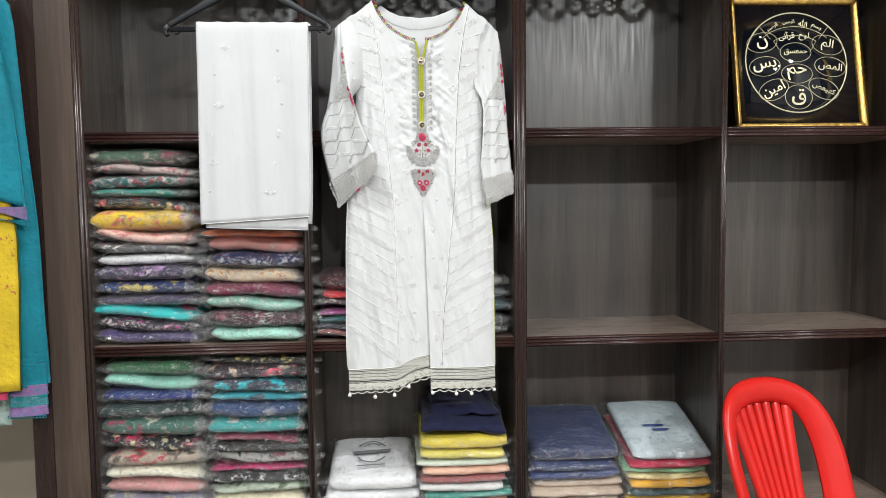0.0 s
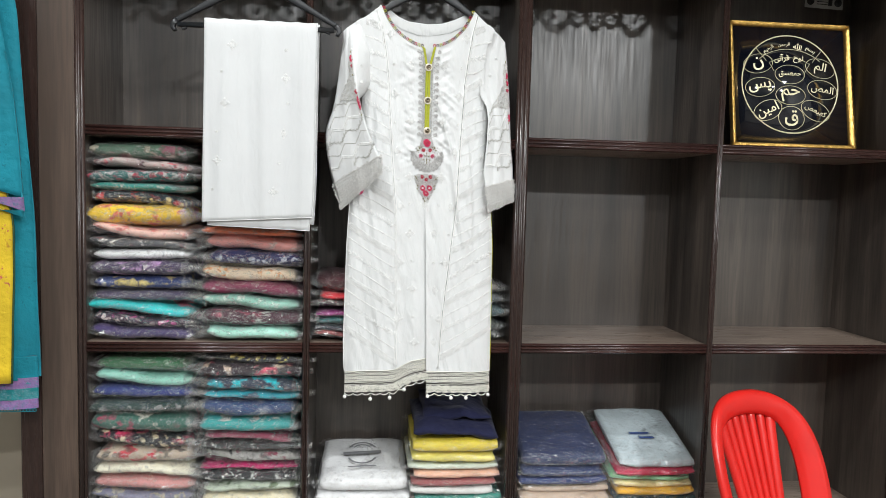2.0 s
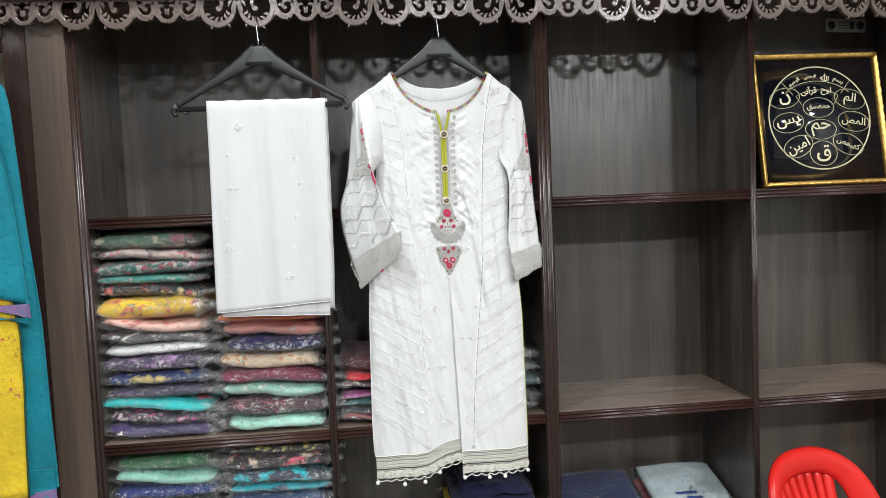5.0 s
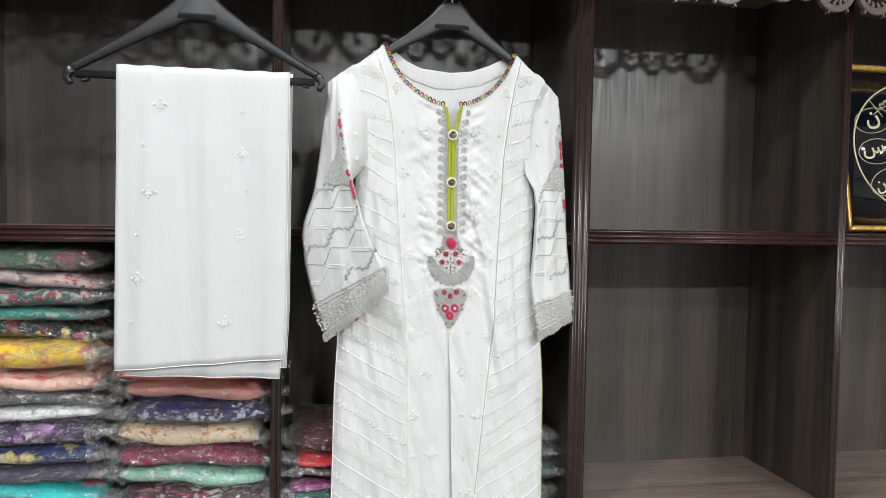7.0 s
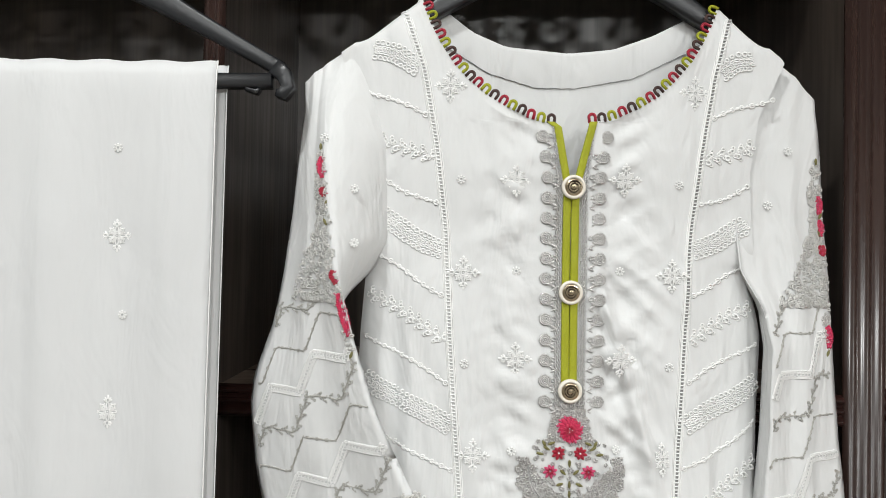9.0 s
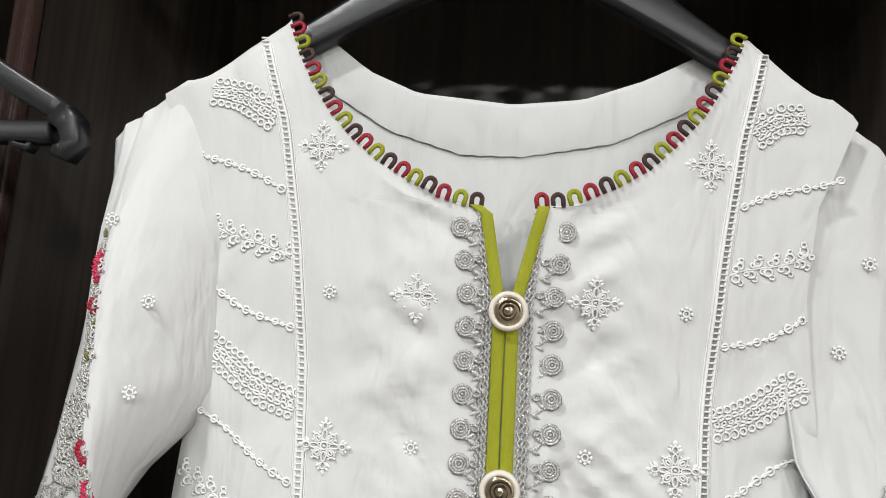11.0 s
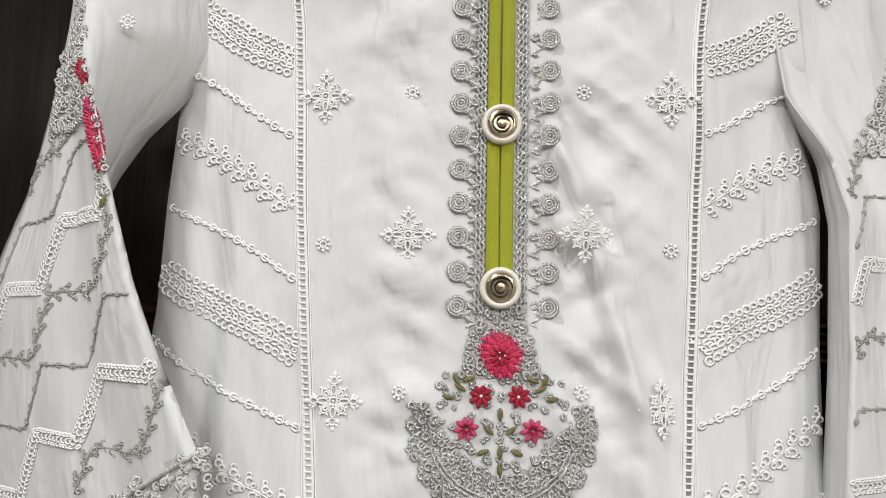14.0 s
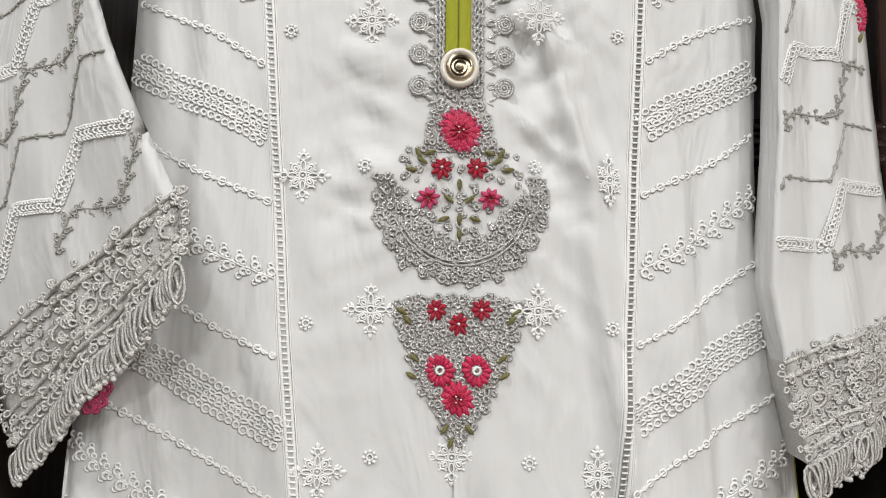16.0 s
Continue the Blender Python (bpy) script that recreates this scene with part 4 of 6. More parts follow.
def vine(kind, pts, surf, seed=0, fine=1.0):
    """One line of embroidery along (x, z) points: chain, blossom or band."""
    rnd = random.Random(seed)
    bm = bmesh.new()
    p = [Vector((x, 0, z)) for x, z in pts]
    lens = [0.0]
    for a, b in zip(p, p[1:]):
        lens.append(lens[-1] + (b - a).length)

    def at(s):
        x = float(np.interp(s, lens, [q.x for q in p]))
        z = float(np.interp(s, lens, [q.z for q in p]))
        return x, z

    def put(s, off, r, tube, squash=1.0):
        x, z = at(s)
        x2, z2 = at(min(s + 0.002, lens[-1]))
        x1, z1 = at(max(s - 0.002, 0))
        a = math.atan2(z2 - z1, x2 - x1)
        xx, zz = x - off * math.sin(a), z + off * math.cos(a)
        ring(bm, (xx, surf(xx, zz) - 0.0005, zz), r * fine * rnd.uniform(0.85, 1.1), tube * fine, squash * rnd.uniform(0.8, 1.0), a + rnd.uniform(-0.4, 0.4), 7)

    def stem(off=0.0, r=0.0006):
        q = []
        n = max(4, int(lens[-1] / 0.004))
        for k in range(n + 1):
            x, z = at(lens[-1] * k / n)
            q.append((x, surf(x, z + off) - 0.0003, z + off + 0.0003 * rnd.uniform(-1, 1)))
        sweep(bm, q, r, 4)
    if kind == "chain":
        stem()
        s, k = 0.002, 0
        while s < lens[-1]:
            if k % 2:
                put(s, 0, 0.0011, 0.0006, 0.7)
                s += 0.0038
            else:
                put(s, 0, 0.0019, 0.0007)
                s += 0.0046
            k += 1
    elif kind == "blossom":
        stem()
        s, k = 0.002, 0
        while s < lens[-1]:
            o = 0.0026 if k % 2 else -0.0026
            put(s, o * fine, 0.0021, 0.0008)
            put(s + 0.0015, o * 2.0 * fine, 0.0014, 0.0006)
            put(s + 0.002, -o * 0.7 * fine, 0.0014, 0.0006)
            s += 0.0044 if fine == 1.0 else 0.0052
            k += 1
    elif kind == "ladder":
        for off in (0.0026, -0.0026):
            s = 0.001
            while s < lens[-1]:
                put(s, off, 0.0020, 0.0009, 0.6)
                s += 0.0022
        s = 0.001
        while s < lens[-1]:
            put(s, 0.0, 0.0024, 0.0009)
            s += 0.0030
    else:
        for off in (0.0062, -0.0062):
            s = 0.001
            while s < lens[-1]:
                put(s, off + rnd.uniform(-0.0004, 0.0004), 0.0019, 0.0007)
                s += 0.0042
        s = 0.001
        while s < lens[-1]:
            put(s, 0.0023 + rnd.uniform(-0.0006, 0.0006), 0.0021, 0.0007, 0.55)
            put(s + 0.002, -0.0023 + rnd.uniform(-0.0006, 0.0006), 0.0021, 0.0007, 0.55)
            put(s + 0.001, 0, 0.0012, 0.0006)
            s += 0.0037
    return bm


KINDS = ["chain", "blossom", "chain", "band"]
SLOPE_L = curve_of((0.9, 0.66), (1.25, 0.58), (1.33, 0.44), (1.40, 0.50), (1.47, 0.55), (1.56, 0.58), (1.61, 0.53), (1.66, 0.45), (1.72, 0.42))
SLOPE_R = curve_of((0.9, 0.55), (1.33, 0.60), (1.41, 0.60), (1.47, 0.58), (1.55, 0.46), (1.61, 0.46), (1.66, 0.39), (1.72, 0.38))
for side in (-1, 1):
    seam, edge = (SEAM_L, SIDE_L) if side < 0 else (SEAM_R, SIDE_R)
    for k in range(-1, 24):
        zs = 1.7225 - 0.0364 * k if side < 0 else 1.7235 - 0.0358 * k
        if k == -1:
            zs += 0.004
        x0 = seam(zs) + side * 0.004
        pts = []
        for j in range(13):
            s = j / 12
            z_end = zs + 0.036
            x1 = edge(min(z_end, 1.79)) - side * 0.004
            x = x0 + (x1 - x0) * s
            run = abs(x - x0)
            z = zs + run * (SLOPE_L if side < 0 else SLOPE_R)(zs) + 0.002 * math.sin(s * 5 + k)
            if z > 1.80 - 0.6 * max(0.0, abs(x - 0.01) - 0.13):
                break
            pts.append((x, z))
        if len(pts) > 2 and zs > 0.875:
            part("embroidered_vine", vine(KINDS[k % 4], pts, front, k), W_THREAD, kurta)


def ladder(seam, z0, z1, gap_shade):
    """Openwork trim down a seam: two cords with rungs over a strip coloured as the gap's shade."""
    bm, bed = bmesh.new(), bmesh.new()
    n = int((z1 - z0) / 0.010)
    zs = [z0 + (z1 - z0) * k / n for k in range(n + 1)]
    for off in (-0.0019, 0.0019):
        sweep(bm, [(seam(z) + off, front(seam(z) + off, z) - 0.0005, z) for z in zs], 0.0009, 5)
        sweep(bm, [(seam(z) + off * 1.7, front(seam(z) + off * 1.7, z) - 0.0001, z) for z in zs], 0.0005, 4)
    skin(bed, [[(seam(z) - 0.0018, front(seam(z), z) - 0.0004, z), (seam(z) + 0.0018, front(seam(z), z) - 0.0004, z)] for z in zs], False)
    z = z0
    while z < z1:
        x, y = seam(z), front(seam(z), z)
        sweep(bm, [(x - 0.0018, y - 0.0009, z), (x + 0.0018, y - 0.0009, z)], 0.00055, 4)
        z += 0.0029
    trim = part("ladder_trim", bm, W_THREAD, kurta)
    part("openwork_shade", bed, gap_shade, trim)


ladder(SEAM_L, 0.872, 1.812, HOLE_SHADE)
ladder(SEAM_R, 0.866, 1.806, HOLE_SHADE_D)

# lime placket with its three buttons
for side in (-1, 1):
    bm = bmesh.new()
    rings = []
    for k in range(50):
        z = 1.507 + (1.7185 - 1.507) * k / 49
        inner = (NECK_L if side < 0 else NECK_R)(z) if z > 1.664 else 0.0135 + side * 0.0002
        w = 0.0062
        y = front(inner + side * 0.004, z)
        rings.append([(inner, y + 0.0005, z), (inner, y - 0.0016, z), (inner + side * 0.0006, y - 0.0022, z), (inner + side * (w - 0.0006), y - 0.0022, z), (inner + side * w, y - 0.0014, z), (inner + side * w, y + 0.0005, z)])
    skin(bm, rings)
    part("placket_strip", bm, LIME, kurta, "lime green placket edge")


def lathe(profile, seg=28):
    """A turned piece about the y axis; profile of (radius, y)."""
    bm = bmesh.new()
    rings = [[(r * math.cos(2 * math.pi * k / seg), y, r * math.sin(2 * math.pi * k / seg)) for k in range(seg)] for r, y in profile]
    skin(bm, rings)
    return bm


rim = to_mesh(lathe([(0.0060, 0.0008), (0.0092, 0.0006), (0.0099, -0.0010), (0.0096, -0.0030), (0.0085, -0.0040), (0.0074, -0.0036), (0.0070, -0.0022), (0.0002, -0.0022)]), "button_rim", IVORY)
disc = to_mesh(lathe([(0.0070, -0.0020), (0.0068, -0.0034), (0.0058, -0.0031), (0.0050, -0.0038), (0.0042, -0.0030), (0.0034, -0.0046), (0.0026, -0.0022), (0.0014, -0.0050), (0.0001, -0.0046)]), "button_disc", BRASS)
bm = bmesh.new()
sweep(bm, [((0.0056 - 0.0042 * k / 40) * math.cos(0.33 * k), -0.0040, (0.0056 - 0.0042 * k / 40) * math.sin(0.33 * k)) for k in range(41)], [0.0003 + 0.0005 * math.sin(0.33 * k) ** 2 for k in range(41)], 5)
swirl = to_mesh(bm, "button_swirl", BRONZE)
for x, z in ((0.0145, 1.6655), (0.0140, 1.5805), (0.0142, 1.5015)):
    m = Matrix.Translation((x, front(x, z) - 0.0024, z)) @ pose(0, 0, 0, 2, 0, 0)
    b = piece("button", rim, m, kurta)
    tagged(b, "ivory button with a swirled brass centre")
    d = new("button_centre", disc)
    d.parent = b
    w = new("button_swirl", swirl)
    w.parent = b

# silver scalloped lace along the placket
for side in (-1, 1):
    for k in range(14):
        z = 1.7065 - 0.01645 * k
        x = 0.0155 + side * (0.0215 + (0.005 if k == 0 else 0.002 if k == 1 else 0.0))
        bm = bmesh.new()
        y = front(x, z) - 0.0016
        for r, tb in ((0.0045, 0.0008), (0.0031, 0.0008), (0.0017, 0.0007)):
            ring(bm, (x, y, z), r, tb, 1.0, k * 0.7, 10)
        knot(bm, (x, y, z), 0.0009)
        ring(bm, (x - side * 0.0068, y, z + 0.0006), 0.0020, 0.0007, 0.7, side * 0.4)
        petal(bm, (x - side * 0.0085, y + 0.0004, z - 0.0078), math.pi / 2 - side * 1.0, -0.001, 0.0062, 0.0024, 0.0010)
        petal(bm, (x - side * 0.0085, y + 0.0004, z - 0.0078), math.pi / 2 - side * 2.0, -0.001, 0.0048, 0.0020, 0.0010)
        petal(bm, (x - side * 0.003, y + 0.0004, z - 0.0045), math.pi * (0.5 + side * 0.3), -0.001, 0.0045, 0.0026, 0.0011)
        part("silver_scallop", bm, SILVER, kurta)
    bm = bmesh.new()
    for lane in (0.0080, 0.0098, 0.0116):
        pts = []
        for k in range(160):
            z = 1.489 + (1.715 - 1.489) * k / 159
            x = 0.0140 + side * (lane + max(0, z - 1.67) * 0.10 + 0.0008 * math.sin(k * 2.4 + lane * 900))
            pts.append((x, front(x, z) - 0.0010, z))
        sweep(bm, pts, 0.0009, 4)
    part("silver_braid", bm, SILVER, kurta)


# corded loops round the neckline
def loop_mesh(material):
    bm = bmesh.new()
    pts = [(0.0026 * math.cos(math.pi * (k / 9)), 0, 0.0028 + 0.0026 * math.sin(math.pi * (k / 9))) for k in range(10)]
    pts = [(0.0024, 0, -0.0012)] + pts + [(-0.0024, 0, -0.0012)]
    sweep(bm, pts, 0.00125, 6)
    return to_mesh(bm, "cord_loop", material)


LOOPS = [loop_mesh(m) for m in (BROWN, LIME, CRIMSON)]
for side, neck, z_top, first in ((-1, NECK_L, 1.822, 0), (1, NECK_R, 1.815, 2)):
    curve = []
    for k in range(400):
        z = 1.7185 + (z_top - 1.7185) * (k / 399) ** 1.6
        curve.append(Vector((neck(z), 0, z)))
    run, want, n = 0.0, 0.003, 0
    for a, b in zip(curve, curve[1:]):
        run += (b - a).length
        if run >= want:
            d = (b - a).normalized()
            inward = Vector((-d.z, 0, d.x)) if side > 0 else Vector((d.z, 0, -d.x))
            ang = math.degrees(math.atan2(inward.x, inward.z))
            y = front(a.x, a.z) - 0.0002
            piece("cord_loop", LOOPS[(n + first) % 3], Matrix.Translation((a.x, y, a.z)) @ pose(0, 0, 0, 0, ang, 0) @ Matrix.Diagonal((1.0, 1.0, 1.05, 1)), kurta)
            want = run + 0.0084
            n += 1


# ---- the pendant of silver and red silk ----
def fill(bm, inside, x0, x1, z0, z1, step, rnd, r=(0.0011, 0.0021), surf=front, lift=0.0010):
    z = z0
    while z < z1:
        x = x0
        while x < x1:
            xx, zz = x + rnd.uniform(-0.4, 0.4) * step, z + rnd.uniform(-0.4, 0.4) * step
            if inside(xx, zz):
                ring(bm, (xx, surf(xx, zz) - lift - rnd.uniform(0, 0.0006), zz), rnd.uniform(*r), 0.0007, rnd.uniform(0.6, 1), rnd.uniform(0, 3), 6)
            x += step
        z += step


def bed_mesh(inside, x0, x1, z0, z1, step, surf=front, lift=0.0007):
    bm = bmesh.new()
    grid = {}
    nx, nz = int((x1 - x0) / step) + 1, int((z1 - z0) / step) + 1

    def vert(i, j):
        if (i, j) not in grid:
            x, z = x0 + i * step, z0 + j * step
            grid[(i, j)] = bm.verts.new((x, surf(x, z) - lift, z))
        return grid[(i, j)]
    for i in range(nx):
        for j in range(nz):
            if inside(x0 + (i + 0.5) * step, z0 + (j + 0.5) * step):
                bm.faces.new((vert(i, j), vert(i + 1, j), vert(i + 1, j + 1), vert(i, j + 1)))
    return bm


CX, CZ = 0.016, 1.4375


def in_crescent(x, z):
    r = math.hypot(x - CX, z - CZ)
    a = math.atan2(z - CZ, x - CX)
    outer = 0.0435 + 0.0016 * math.cos(a * 22)
    inner = 0.022 + 0.012 * max(0.0, (z - CZ + 0.012) / 0.02)
    return inner < r < outer and z < CZ + 0.010 and not abs(r - 0.0335) < 0.0011


def in_lower(x, z):
    w = curve_of((1.316, 0.001), (1.335, 0.014), (1.350, 0.021), (1.362, 0.026), (1.372, 0.030), (1.384, 0.032), (1.388, 0.020))(z)
    return 1.316 < z < 1.388 and abs(x - 0.0155) < w + 0.0015 * math.sin(z * 1500)


def in_neck(x, z):
    return 1.459 < z < 1.492 and abs(x - 0.0145) < 0.011 + (1.492 - z) * 0.25


rnd = random.Random(5)
for name, inside, box_, step in (("silver_crescent", in_crescent, (-0.032, 0.064, 1.39, 1.449), 0.0028), ("silver_drop", in_lower, (-0.018, 0.05, 1.314, 1.39), 0.0028), ("silver_stem", in_neck, (-0.006, 0.036, 1.458, 1.493), 0.0034)):
    bm = bmesh.new()
    fill(bm, inside, *box_, step, rnd)
    ob = part(name, bm, SILVER, kurta, "dense silver thread embroidery")
    ob["kind"] = "stuff"
    part("stitched_ground", bed_mesh(inside, *box_, 0.0016), SILVER_BED, ob)
sprig = lambda x, z: 1.416 < z < 1.463 and abs(x - 0.0155) < 0.030 * min(1.0, (z - 1.408) / 0.02) and math.sin(x * 900) + math.sin(z * 820 + x * 300) > 0.55
bm = bmesh.new()
fill(bm, sprig, -0.016, 0.047, 1.416, 1.463, 0.0026, rnd, (0.0009, 0.0016), lift=0.0006)
part("sprig_embroidery", bm, SILVER, kurta, "scattered silver thread sprigs")["kind"] = "stuff"
bm = bmesh.new()
for r in (0.0325, 0.0345):
    sweep(bm, [(CX + r * math.cos(a), front(CX + r * math.cos(a), CZ + r * math.sin(a)) - 0.0014, CZ + r * math.sin(a)) for a in [math.pi * (1.10 + 0.80 * k / 40) for k in range(41)]], 0.0007, 4)
part("silver_cord", bm, SILVER, kurta)


def star(bm, x, z, r, petals, w, surf=front, turn=0.0, r0=0.0008, h=0.0009):
    for k in range(petals):
        petal(bm, (x, surf(x, z) - 0.0016, z), turn + 2 * math.pi * k / petals, r0, r * (0.92 + 0.1 * math.sin(k * 5.3)), w, h)


def silk(name, material, build, label="", parent=None):
    bm = bmesh.new()
    build(bm)
    return part(name, bm, material, parent or kurta, label)


ob = silk("silk_rose", ROSE, lambda b: (star(b, 0.0150, 1.4705, 0.0112, 14, 0.0046), star(b, 0.0150, 1.4700, 0.0066, 9, 0.0034, h=0.0016)), "rose pink silk flower")
silk("petal_tips", PINK, lambda b: star(b, 0.0150, 1.4705, 0.0122, 14, 0.0022, turn=0.2, r0=0.0085, h=0.0012), "", ob)
for z, size in ((1.4702, 0.0058), (1.3383, 0.0050)):
    silk("rose_heart", CRIMSON, lambda b: star(b, 0.0150, z, size, 9, size * 0.30, turn=0.3, h=0.0026), "crimson heart of the silk rose")
    silk("rose_stamen", W_THREAD, lambda b: [knot(b, (0.0150 + 0.0016 * math.cos(q * 2.1), front(0.0150, z) - 0.0040, z + 0.0016 * math.sin(q * 2.1)), 0.0005) for q in range(3)])
for x, z in ((0.0060, 1.4515), (0.0232, 1.4515), (0.0040, 1.3815), (0.0262, 1.3815), (0.0152, 1.3745)):
    ob = silk("silk_star", CRIMSON, lambda b: star(b, x, z, 0.0062, 8, 0.0028, turn=x * 90, h=0.0011), "crimson silk star flower")
    silk("flower_heart", W_THREAD, lambda b: knot(b, (x, front(x, z) - 0.0036, z), 0.0008), "", ob)
for x, z in ((-0.0004, 1.4365), (0.0302, 1.4365)):
    ob = silk("silk_star", PINK, lambda b: star(b, x, z, 0.0066, 8, 0.0027, turn=0.2, h=0.0011), "pink silk star flower")
    silk("flower_heart", CRIMSON, lambda b: star(b, x, z, 0.0036, 8, 0.0016, turn=0.2, h=0.0016), "", ob)
for x, z in ((0.0062, 1.3520), (0.0242, 1.3520)):
    ob = silk("silk_rosette", ROSE, lambda b: star(b, x, z, 0.0086, 14, 0.0036, r0=0.0028, h=0.0013), "rose silk rosette with a pale centre")
    silk("flower_heart", W_THREAD, lambda b: ring(b, (x, front(x, z) - 0.0026, z), 0.0018, 0.0007), "", ob)
silk("silk_rose", ROSE, lambda b: (star(b, 0.0150, 1.3385, 0.0098, 13, 0.0040, h=0.0012), star(b, 0.0150, 1.3380, 0.0056, 8, 0.0028, h=0.0018)), "rose pink silk flower")
silk("silk_leaves", LEAF, lambda b: [petal(b, (x, front(x, z) - 0.0016, z), radians(a), 0, 0.0062, 0.0026, 0.0013) for x, z, a in (
    (-0.0010, 1.4535, 150), (-0.0060, 1.4500, 170), (-0.0040, 1.4560, 120), (0.0310, 1.4535, 30), (0.0360, 1.4500, 10), (0.0340, 1.4560, 60), (0.0150, 1.4400, 90), (0.0120, 1.4340, 140), (0.0180, 1.4340, 40),
    (0.0150, 1.4290, 270), (0.0100, 1.4270, 200), (0.0200, 1.4270, -20), (0.0150, 1.4215, 270), (-0.0080, 1.3740, 130), (-0.0100, 1.3790, 150), (0.0390, 1.3740, 50), (0.0410, 1.3790, 30),
    (-0.0050, 1.3480, 150), (0.0350, 1.3480, 30), (0.0030, 1.4600, 200), (0.0270, 1.4600, -20), (0.0110, 1.3260, 230), (0.0190, 1.3260, -50), (0.0130, 1.3200, 250), (-0.0040, 1.3560, 140), (0.0345, 1.3560, 40))], "olive green silk leaves")


# ---- sleeves ----
def tube_surface(outer, fold, under, ridge, slant, z_top, z_bot, n=64):
    """Rings of a sleeve from the shoulder to the cuff; each ring runs over the front from outer to fold and back behind."""
    def front_y(x, z):
        a, f = outer(z), fold(z)
        s = min(1.0, max(0.0, (x - a) / (f - a)))
        base = -0.016 + (ridge(z) + 0.016) * s ** 1.05 - 0.002 * math.sin(math.pi * s)
        base -= 0.0035 * noise.noise(Vector((x * 40, 2.0, z * 9))) * math.sin(math.pi * s)
        base -= reach(z)
        base -= 0.0030 * bell(s - 0.45 - 0.3 * (1.5 - z), 0.10) - 0.0025 * bell(s - 0.66, 0.06)
        return base

    def shift(x, z):
        k = min(1.0, max(0.0, (1.50 - z) / (1.50 - z_bot)))
        up = min(1.0, max(0.0, (z - 1.70) / (z_top - 1.70)))
        fall = 0.78 * max(0.0, -0.177 - x) if x < 0 else 0.98 * max(0.0, x - 0.187)
        return z + k * slant(x) - up * fall
    rings = []
    for i in range(n + 1):
        z = z_top + (z_bot - z_top) * i / n
        a, f, u = outer(z), fold(z), under(z)
        row = []
        for k in range(17):
            x = a + (f - a) * k / 16
            row.append((x, front_y(x, z), shift(x, z)))
        fy = front_y(f, z)
        for k in range(1, 9):
            s = k / 8
            x, y = f + (u - f) * s, fy + (-0.024 - reach(z) - fy) * s ** 1.2 - (0.004 * math.sin(math.pi * s))
            row.append((x, y, shift(f + (u - f) * s * 0.6, z)))
        for k in range(1, 6):
            s = k / 6
            x = u + (a - u) * s
            row.append((x, -0.018 - reach(z) * 0.8, shift(x, z)))
        rings.append(row)
    return rings, front_y, shift


OUT_L = curve_of((1.31, -0.204), (1.33, -0.208), (1.405, -0.234), (1.448, -0.246), (1.485, -0.2515), (1.505, -0.249), (1.548, -0.234), (1.59, -0.226), (1.64, -0.2195), (1.705, -0.212), (1.745, -0.208), (1.787, -0.208))
FOLD_L = curve_of((1.31, -0.104), (1.385, -0.107), (1.434, -0.120), (1.50, -0.141), (1.54, -0.154), (1.60, -0.171), (1.676, -0.183), (1.74, -0.187), (1.785, -0.184))
UNDER_L = curve_of((1.31, -0.170), (1.545, -0.186), (1.556, -0.181), (1.576, -0.168), (1.597, -0.148), (1.62, -0.130), (1.70, -0.130), (1.734, -0.140), (1.785, -0.160))
RIDGE_L = curve_of((1.31, -0.092), (1.60, -0.085), (1.66, -0.070), (1.70, -0.055), (1.785, -0.016))
OUT_R = curve_of((1.31, 0.255), (1.34, 0.256), (1.415, 0.251), (1.451, 0.247), (1.52, 0.242), (1.594, 0.237), (1.643, 0.232), (1.713, 0.2245), (1.738, 0.222), (1.75, 0.220), (1.779, 0.217))
FOLD_R = curve_of((1.31, 0.184), (1.354, 0.174), (1.402, 0.166), (1.469, 0.172), (1.537, 0.175), (1.57, 0.170), (1.60, 0.154), (1.64, 0.150), (1.70, 0.152), (1.775, 0.172))
RIDGE_R = curve_of((1.31, -0.052), (1.54, -0.050), (1.60, -0.036), (1.70, -0.026), (1.775, -0.014))
UNDER_R = lambda z: FOLD_R(z) + 0.004


